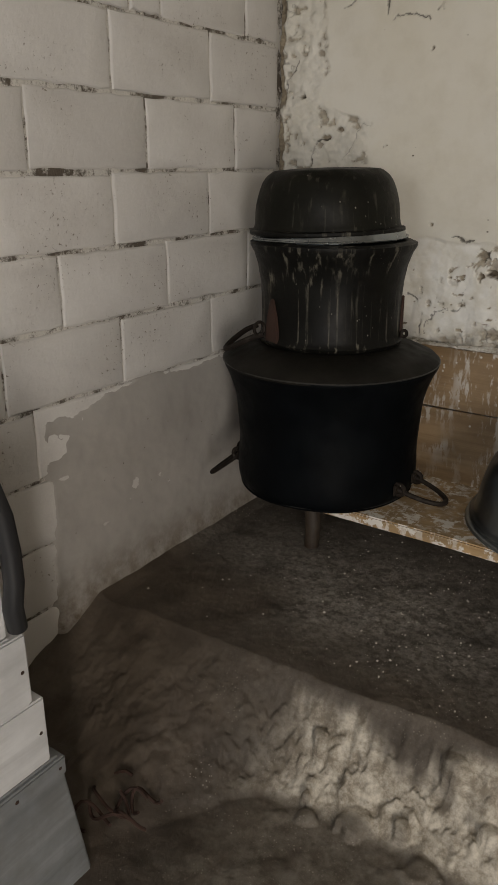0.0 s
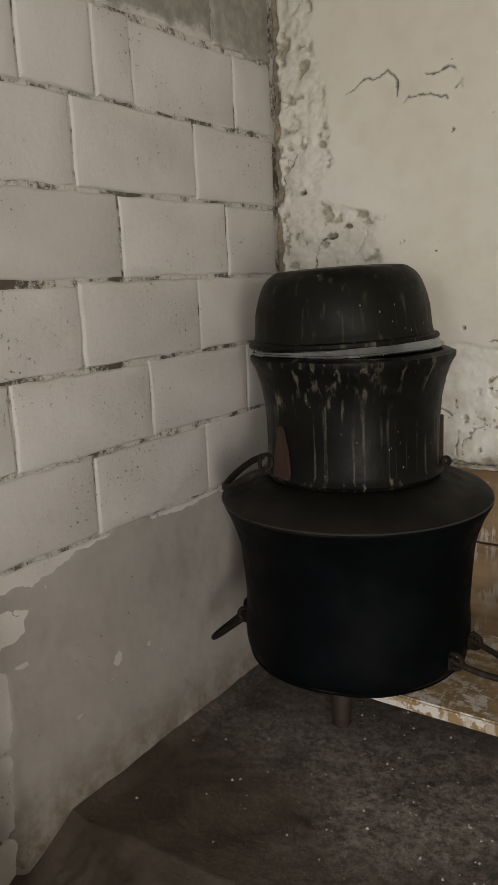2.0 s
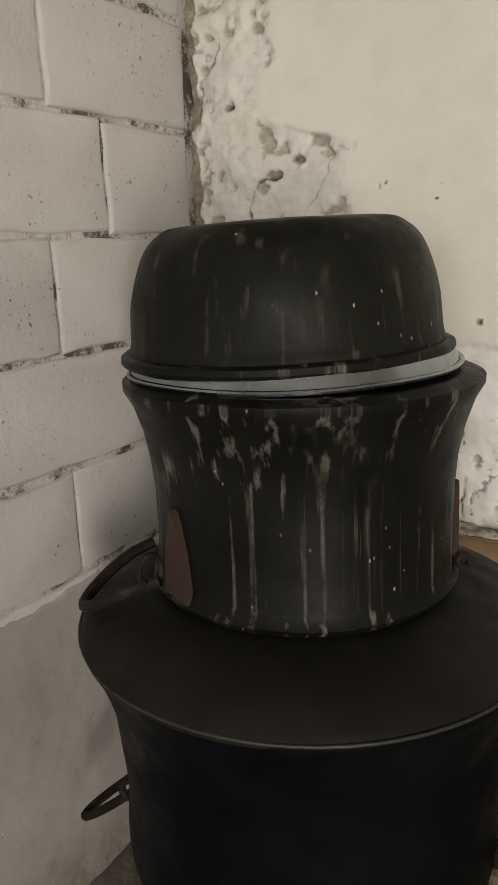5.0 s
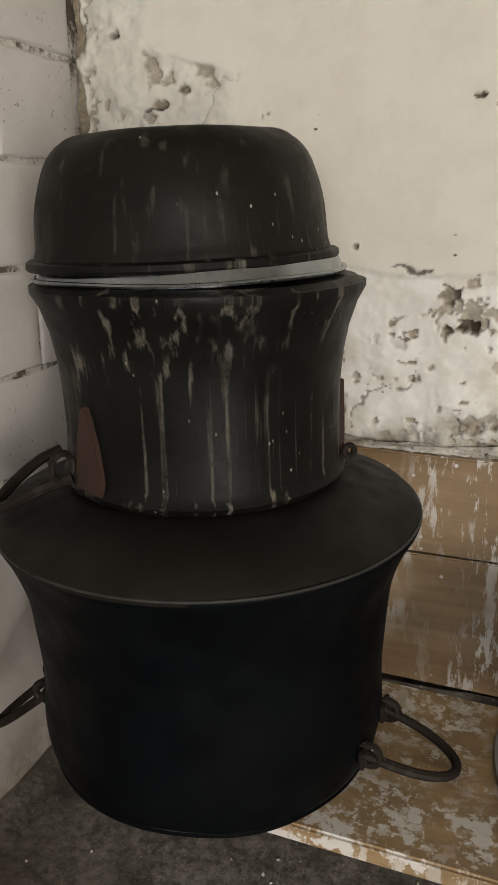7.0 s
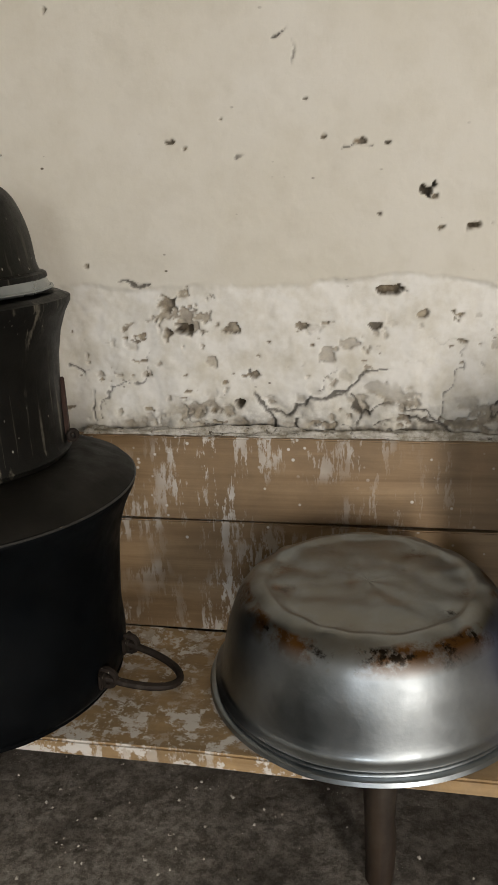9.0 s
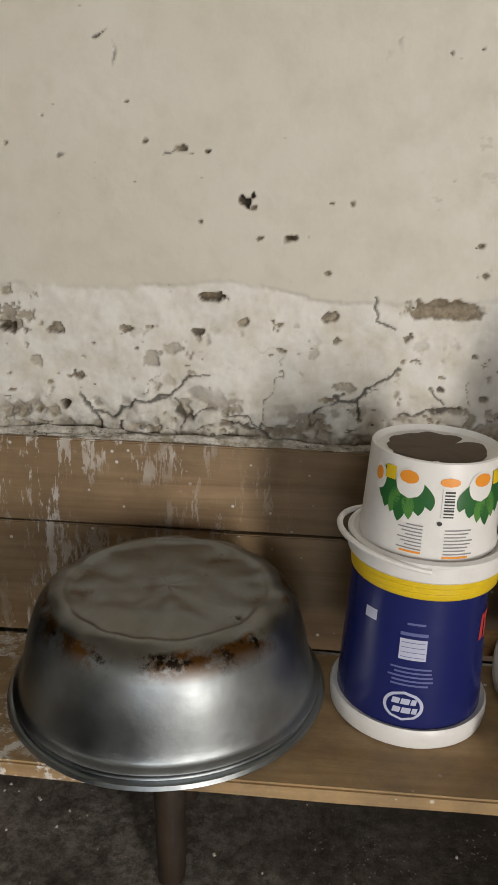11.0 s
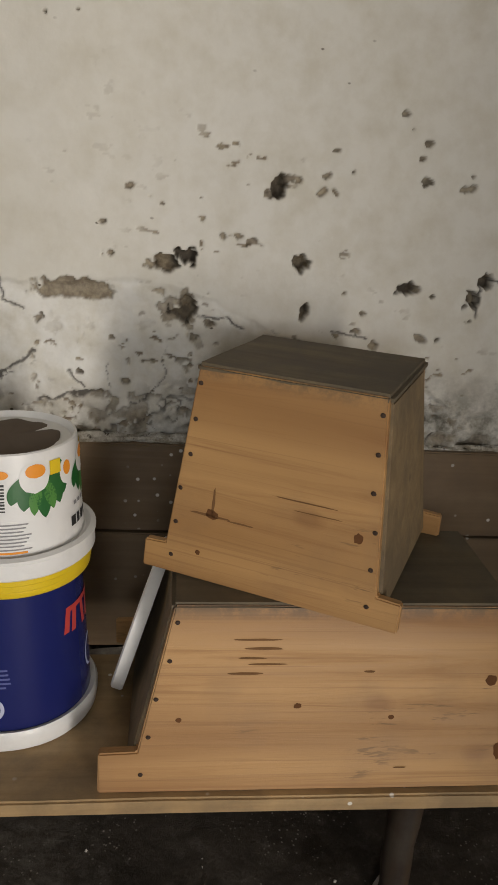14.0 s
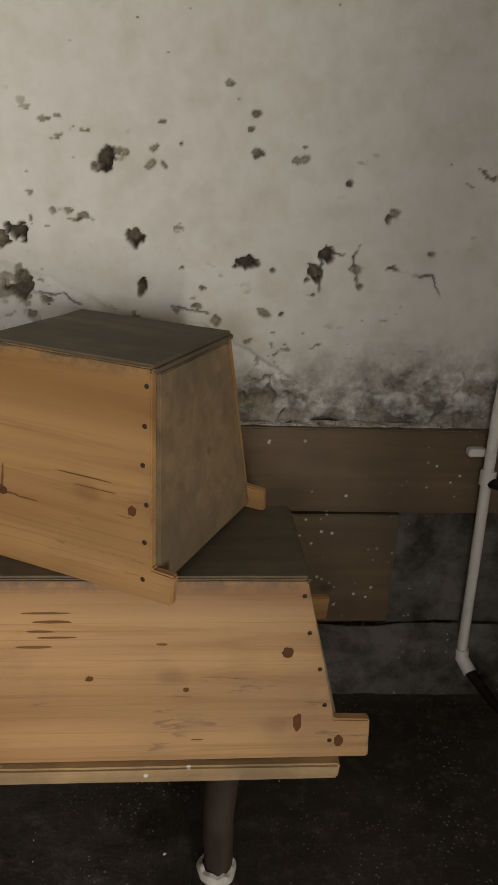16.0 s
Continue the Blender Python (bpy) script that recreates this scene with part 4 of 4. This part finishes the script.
for mid, w, z0, z1, t in ((0.12, 0.012, 0.185, 0.232, 0.008), (0.137, 0.012, 0.182, 0.226, 0.006), (0.166, 0.012, 0.178, 0.226, -0.004), (0.19, 0.014, 0.18, 0.222, 0.006), (0.21, 0.012, 0.165, 0.222, 0.004)):
    decal("red_stroke", blue, side, mid, w, z0, z1, REDINK, tilt=t)
decal("red_stroke", blue, upper, 0.172, 0.09, 0.222, 0.232, REDINK, tilt=0.01)
decal("emblem", blue, side, 0.19, 0.05, 0.075, 0.14, PALE, "oval")
decal("emblem_field", blue, upper, 0.19, 0.041, 0.08, 0.135, BLUE, "oval")

white = thing("white_bucket", pose(BX + 0.006, BY, BZ + 0.285), "white printed plastic bucket upside down with a dirty base", "bucket")
white.scale = (1, 1, 0.945)
part("yellow_band", lathe([(0, 0.0), (0.127, 0.0), (0.129, 0.003), (0.1285, 0.012), (0.1305, 0.014), (0.1305, 0.024), (0.1325, 0.026), (0.1325, 0.036), (0.13, 0.038), (0, 0.038)], 72), YELLOW, white, "ribbed yellow band", True)
part("rim", lathe([(0.1, 0.036), (0.134, 0.036), (0.1375, 0.04), (0.1365, 0.066), (0.139, 0.068), (0.139, 0.074), (0.13, 0.077), (0.122, 0.07), (0.118, 0.07)], 72, 0.006), WHITE, white, smooth=True)
part("body", lathe([(0.118, 0.066), (0.1185, 0.075), (0.1105, 0.235), (0.1095, 0.245), (0.106, 0.247), (0.103, 0.242), (0.1, 0.236), (0, 0.236)], 72), WHITE, white, smooth=True)
part("dirt_crust", lathe([(0, 0.2385), (0.05, 0.2395), (0.076, 0.2385), (0.084, 0.2365)], 56, 0.05, 9.0), DIRT, white, "brown dried dirt", True)
pts = []
for k in range(25):
    a = radians(-95 - 150 * k / 24)
    pts.append(((0.137 + 0.018 * math.sin(math.pi * k / 24)) * math.cos(a), (0.137 + 0.018 * math.sin(math.pi * k / 24)) * math.sin(a), 0.06 + 0.02 * math.sin(math.pi * k / 24)))
part("handle", tube(pts, 0.0055, 8), WHITE, white, "white plastic carrying handle", True)
wside = taper(0.1185, 0.075, 0.1105, 0.235, 0.0008)
wup = taper(0.1185, 0.075, 0.1105, 0.235, 0.0014)
wtop = taper(0.1185, 0.075, 0.1105, 0.235, 0.002)


def garland(mid, mirrored):
    s = -1 if mirrored else 1
    for dx, w, z0, z1, t, ink in ((-0.04, 0.03, 0.15, 0.2, 0.022, GREEN), (-0.026, 0.03, 0.138, 0.19, 0.012, GREEN), (-0.012, 0.022, 0.128, 0.185, 0.008, LEAF),
                                  (0.002, 0.026, 0.12, 0.182, -0.002, GREEN), (0.014, 0.022, 0.132, 0.188, -0.01, LEAF), (0.026, 0.03, 0.138, 0.2, -0.012, GREEN), (0.04, 0.026, 0.152, 0.214, -0.004, GREEN)):
        decal("leaf", white, wside, mid + s * dx, w, z0 + 0.012, z1 + 0.012, ink, "leaf", tilt=s * t)
    decal("petal", white, wup, mid - s * 0.012, 0.05, 0.178, 0.232, WHITE, "oval")
    decal("petal", white, wup, mid + s * 0.05, 0.03, 0.178, 0.226, WHITE, "oval")
    decal("yolk", white, wtop, mid - s * 0.01, 0.034, 0.204, 0.228, ORANGE, "oval")
    decal("petal", white, wtop, mid + s * 0.026, 0.022, 0.204, 0.228, YELLOW)
    decal("petal", white, wtop, mid + s * 0.052, 0.018, 0.194, 0.22, ORANGE, "oval")


garland(-0.072, True)
garland(0.078, False)
garland(0.2, False)
decal("petal", white, wup, 0.008, 0.034, 0.206, 0.222, ORANGE, "oval")
decal("barcode_field", white, wup, 0.009, 0.024, 0.15, 0.202, WHITE)
for k in range(9):
    decal("bar", white, wtop, 0.009, 0.017, 0.152 + 0.0054 * k, 0.1545 + 0.0054 * k + 0.0006 * (k % 3), BLACKINK, steps=4)
decal("dot", white, wtop, -0.004, 0.008, 0.137, 0.145, BLACKINK, "oval")
for k in range(8):
    w = 0.05 - 0.012 * ((k * 3) % 4) / 3
    decal("print_line", white, wside, 0.006 + w / 2, w, 0.084 + 0.0062 * k, 0.0863 + 0.0062 * k, GREYINK, steps=4)
    w = 0.042 - 0.014 * ((k * 5) % 3) / 2
    decal("print_line", white, wside, -0.03 - w / 2, w, 0.088 + 0.0062 * k, 0.0903 + 0.0062 * k, GREYINK, steps=4)
decal("red_strip", white, wside, 0.027, 0.044, 0.0775, 0.0812, ORANGE)
decal("red_strip", white, wside, -0.048, 0.036, 0.0815, 0.0852, ORANGE)
for k, w in enumerate((0.014, 0.01, 0.012, 0.009)):
    decal("black_stroke", white, wside, 0.142 + 0.016 * k, w, 0.096, 0.114, BLACKINK, steps=4)
    decal("print_line", white, wside, 0.15 + 0.014 * k, 0.01, 0.132, 0.139, GREYINK, steps=4)

leaning = thing("bucket_lid", pose(0.596, 2.09, BZ + 0.145) @ pose(0, 0, 0, 0, 0, -9) @ pose(0, 0, 0, 0, -74, 0), "grey bucket lid with a white rim leaning on the box", "lid")
part("disc", lathe([(0, 0.0), (0.128, 0.0), (0.13, 0.004), (0, 0.006)], 64), LIDGREY, leaning, smooth=True)
part("rim", lathe([(0.128, -0.004), (0.142, -0.004), (0.1445, 0.0), (0.1445, 0.016), (0.14, 0.019), (0.132, 0.018), (0.1285, 0.008), (0.128, -0.004)], 64), WHITE, leaning, "white plastic rim", True)
part("stain", lathe([(0, 0.0066), (0.014, 0.0066), (0.015, 0.006)], 16, 0.2), DIRT, leaning)


# ---- wooden boxes ----
def wooden_form(name, m, top, base, height, wall, tab, label, nails, tab_high, knots, scratches, pine):
    """A box with sloping sides, upside down: two trapezium end boards with tabs, two side boards and a bottom board."""
    tx, ty = top
    bx, by = base
    ob = thing(name, m, label, "box", "upturned wooden boxes")
    slope = (by - ty) / height
    for s in (-1, 1):
        def face(back):
            d = wall if back else 0.0
            out = []
            for x, z in ((-bx - tab, 0), (bx + tab, 0), (bx + tab, tab_high), (bx + (tx - bx) * tab_high / height, tab_high + 0.002), (tx, height - 0.004), (-tx, height - 0.004), (-bx - (tx - bx) * tab_high / height, tab_high + 0.002), (-bx - tab, tab_high)):
                out.append((x, s * (by - slope * z - d), z))
            return out
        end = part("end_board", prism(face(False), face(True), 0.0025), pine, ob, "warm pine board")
        if s < 0:      # marks on the board that faces the room
            for x, z, rx, rz in knots + scratches:
                name_of, ink = ("knot", KNOT) if (x, z, rx, rz) in knots else ("scratch", SCRATCH)
                outline = [(x + rx * q * math.cos(a), z + rz * q * math.sin(a)) for a, q in [(2 * math.pi * k / 14, 0.8 + 0.3 * noise.noise(Vector((k * 0.9, x * 50, z * 50)))) for k in range(14)]]
                part(name_of, ([(px, -(by - slope * pz) - 0.0007, pz) for px, pz in outline], [], [tuple(range(14))]), ink, end)
        for k in range(nails):
            z = 0.03 + (height - 0.06) * k / (nails - 1)
            for side_of in (-1, 1):
                x = side_of * (bx + (tx - bx) * z / height - 0.014 + 0.003 * ((k * 7) % 3))
                head = part("nail", lathe([(0, 0.0016), (0.003, 0.0014), (0.0042, 0.0)], 8), NAIL, end)
                head.matrix_local = Matrix.Translation((x, s * (by - slope * z + 0.0002), z)) @ Matrix.Rotation(radians(90 * s * -1), 4, "X") @ Matrix.Rotation(0, 4, "X")
    for s in (-1, 1):
        a, b = by - wall - 0.002, ty - wall - 0.002
        outer = [(s * (bx + 0.005), -a, 0.012), (s * (bx + 0.005), a, 0.012), (s * (tx + 0.004), b, height - 0.016), (s * (tx + 0.004), -b, height - 0.016)]
        inner = [(x - s * wall, y, z) for x, y, z in outer]
        part("side_board", prism(outer, inner, 0.002), SIDEWOOD, ob, "grimy brown side board")
    part("bottom_board", box(-tx - 0.006, tx + 0.006, -ty - 0.001, ty + 0.001, height - 0.018, height, 0.006, 0.002, 3), GREYWOOD, ob, "soot-darkened bottom board")
    return ob


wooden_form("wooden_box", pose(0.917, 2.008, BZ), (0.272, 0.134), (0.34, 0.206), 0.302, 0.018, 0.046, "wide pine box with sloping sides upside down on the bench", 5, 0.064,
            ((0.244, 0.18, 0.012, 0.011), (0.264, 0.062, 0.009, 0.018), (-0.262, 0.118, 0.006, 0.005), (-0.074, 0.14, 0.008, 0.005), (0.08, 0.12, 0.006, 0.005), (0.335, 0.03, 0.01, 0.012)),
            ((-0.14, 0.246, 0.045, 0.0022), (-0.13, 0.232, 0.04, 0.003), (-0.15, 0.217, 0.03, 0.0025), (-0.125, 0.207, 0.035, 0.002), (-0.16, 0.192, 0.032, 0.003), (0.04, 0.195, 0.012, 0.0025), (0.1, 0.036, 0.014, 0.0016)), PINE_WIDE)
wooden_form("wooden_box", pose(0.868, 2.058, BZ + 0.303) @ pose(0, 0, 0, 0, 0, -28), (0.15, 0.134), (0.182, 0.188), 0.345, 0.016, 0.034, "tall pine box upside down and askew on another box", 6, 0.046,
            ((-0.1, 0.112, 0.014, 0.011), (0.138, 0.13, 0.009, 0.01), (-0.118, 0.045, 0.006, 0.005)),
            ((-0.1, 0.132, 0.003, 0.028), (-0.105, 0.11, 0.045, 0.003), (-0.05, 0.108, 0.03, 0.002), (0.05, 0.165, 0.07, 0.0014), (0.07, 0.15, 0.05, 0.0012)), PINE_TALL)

# ---- pipe ----
pipe = thing("water_pipe", pose(0, 0, 0), "thin white painted water pipe with a tap on the wall", "pipe")
riser = part("riser", tube([(1.672, 2.345, 1.0), (1.674, 2.345, 0.92), (1.676, 2.345, 0.8), (1.683, 2.345, 0.6), (1.69, 2.345, 0.375), (1.692, 2.338, 0.355)], 0.0125, 12), PIPE, pipe, smooth=True)
part("joint", lathe([(0.0125, 0), (0.018, 0.003), (0.018, 0.035), (0.0125, 0.038)], 14), PIPE, riser, smooth=True).location = (1.676, 2.345, 0.83)
part("elbow", tube([(1.69, 2.345, 0.385), (1.692, 2.34, 0.36), (1.705, 2.31, 0.34)], 0.017, 10), PIPE, pipe, smooth=True)
part("floor_run", tube([(1.697, 2.33, 0.348), (1.74, 2.24, 0.31), (1.82, 2.06, 0.29), (1.85, 1.9, 0.28)], 0.013, 10), IRON, pipe, "dark iron pipe", True)
part("tap", tube([(1.676, 2.34, 0.84), (1.7, 2.31, 0.845), (1.725, 2.29, 0.84)], 0.012, 10), IRON, pipe, "iron tap", True)
part("tap_knob", lathe([(0, 0), (0.02, 0), (0.024, 0.006), (0.02, 0.012), (0, 0.013)], 16), REDINK, pipe, "red tap knob", True).location = (1.725, 2.29, 0.85)
part("clip", box(1.63, 1.672, 2.36, 2.384, 0.893, 0.911, 0.003), PIPE, pipe)
part("upper_run", tube([(1.672, 2.345, 0.99), (1.69, 2.36, 1.6), (1.7, 2.38, TOP)], 0.0125, 10), PIPE, pipe, smooth=True)


# ---- crumbs of plaster and grit on the slab ----
rng = random.Random(7)
verts, faces = [], []
for k in range(1100):
    x = rng.uniform(-1.25, 1.75) if k % 3 == 0 else rng.gauss(-0.5, 0.28)
    y = rng.uniform(1.5, 2.32)
    if x > 0.2 and k % 2:
        continue
    if not LEFT + 0.03 < x < 1.8:
        continue
    z = float(floor_height(np.array([[x]]), np.array([[y]]))[0][0, 0])
    r = 0.0013 + 0.005 * rng.random() ** 5
    first, turn = len(verts), rng.uniform(0, 6)
    for a, h in ((0, 0), (1.6, 0), (3.1, 0), (4.7, 0)):
        f = rng.uniform(0.6, 1.2)
        verts.append((x + r * f * math.cos(a + turn), y + r * f * math.sin(a + turn), z - 0.001))
    verts.append((x + 0.3 * r * rng.uniform(-1, 1), y, z + r * rng.uniform(0.5, 0.9)))
    verts.append((x, y + 0.4 * r, z + r * rng.uniform(0.4, 0.8)))
    faces += [tuple(first + q for q in f) for f in ((0, 1, 4), (1, 5, 4), (1, 2, 5), (2, 3, 5), (3, 4, 5), (3, 0, 4))]
crumbs = part("plaster_crumbs", (verts, [], faces), CRUMB)
tagged(crumbs, "pale plaster crumbs and grit scattered on the floor", "debris", kind="stuff")

# ---- things beside the left wall ----


def crate(z0, z1, near_y, far_low, far_high, material, label, battens):
    ob = thing("crate", pose(0, 0, 0), label, "crate", "stacked crates")
    x0, x1 = -1.18, -0.8
    body = part("body", prism([(x1, near_y, z0), (x1, far_low, z0), (x1, far_high, z1), (x1, near_y, z1)],
                              [(x0, near_y, z0), (x0, far_low, z0), (x0, far_high, z1), (x0, near_y, z1)], 0.006), material, ob)
    for z, h in battens:
        f = (z - z0) / (z1 - z0)
        y = far_low + (far_high - far_low) * f
        part("batten", box(x0 + 0.01, x1 + 0.004, near_y + 0.01, y + 0.001, z, z + h, 0.004, 0.002, 2), material, ob)
        for k in range(3):
            part("nail", lathe([(0, 0.0), (0.004, 0.0005), (0.005, 0.002)], 8), NAIL, body).matrix_local = Matrix.Translation((x1 + 0.0055, y - 0.015 - 0.11 * k, z + h / 2)) @ Matrix.Rotation(radians(-90), 4, "Y")
    return ob


crate(0.0, 0.372, 0.34, 0.845, 0.79, GREYBOX, "dull grey painted crate standing on the floor", ((0.32, 0.045),))
crate(0.376, 0.7, 0.36, 0.762, 0.712, WHITEWOOD, "white painted wooden crate stacked on a grey one", ((0.38, 0.158), (0.5405, 0.156)))
crate(0.704, 1.0, 0.3, 0.7, 0.665, WHITEWOOD, "chipped white wooden crate on top of the stack", ((0.708, 0.14), (0.8505, 0.14)))
hose = thing("rubber_hose", pose(0, 0, 0), "thick black rubber hose draped over the crates", "hose")
pts = [(-1.05, 0.5, 1.03), (-0.95, 0.58, 1.035), (-0.86, 0.66, 1.045), (-0.8, 0.715, 1.045), (-0.785, 0.742, 1.01), (-0.782, 0.757, 0.95), (-0.782, 0.764, 0.88), (-0.782, 0.764, 0.82), (-0.785, 0.757, 0.77), (-0.79, 0.765, 0.722)]
pts = [(x, y - 0.046, z) for x, y, z in pts]
part("tube", tube(pts, 0.019, 14), RUBBER, hose, smooth=True)
roots = thing("wire_tangle", pose(-0.83, 0.95, 0.038), "rusty tangled wire lying on the dirty floor", "wire")
for s in range(5):
    rng = random.Random(s)
    c, r = Vector((rng.uniform(-0.05, 0.05), rng.uniform(-0.07, 0.07), 0.0)), rng.uniform(0.04, 0.08)
    a0 = rng.uniform(0, 6)
    pts = [c + Vector((r * math.cos(a0 + k * 0.28), r * math.sin(a0 + k * 0.28) * 0.7, 0.012 + 0.02 * math.sin(k * 0.7 + s) + 0.01)) for k in range(16)]
    part("strand", tube(pts, 0.0045, 6), RUST, roots, smooth=True)
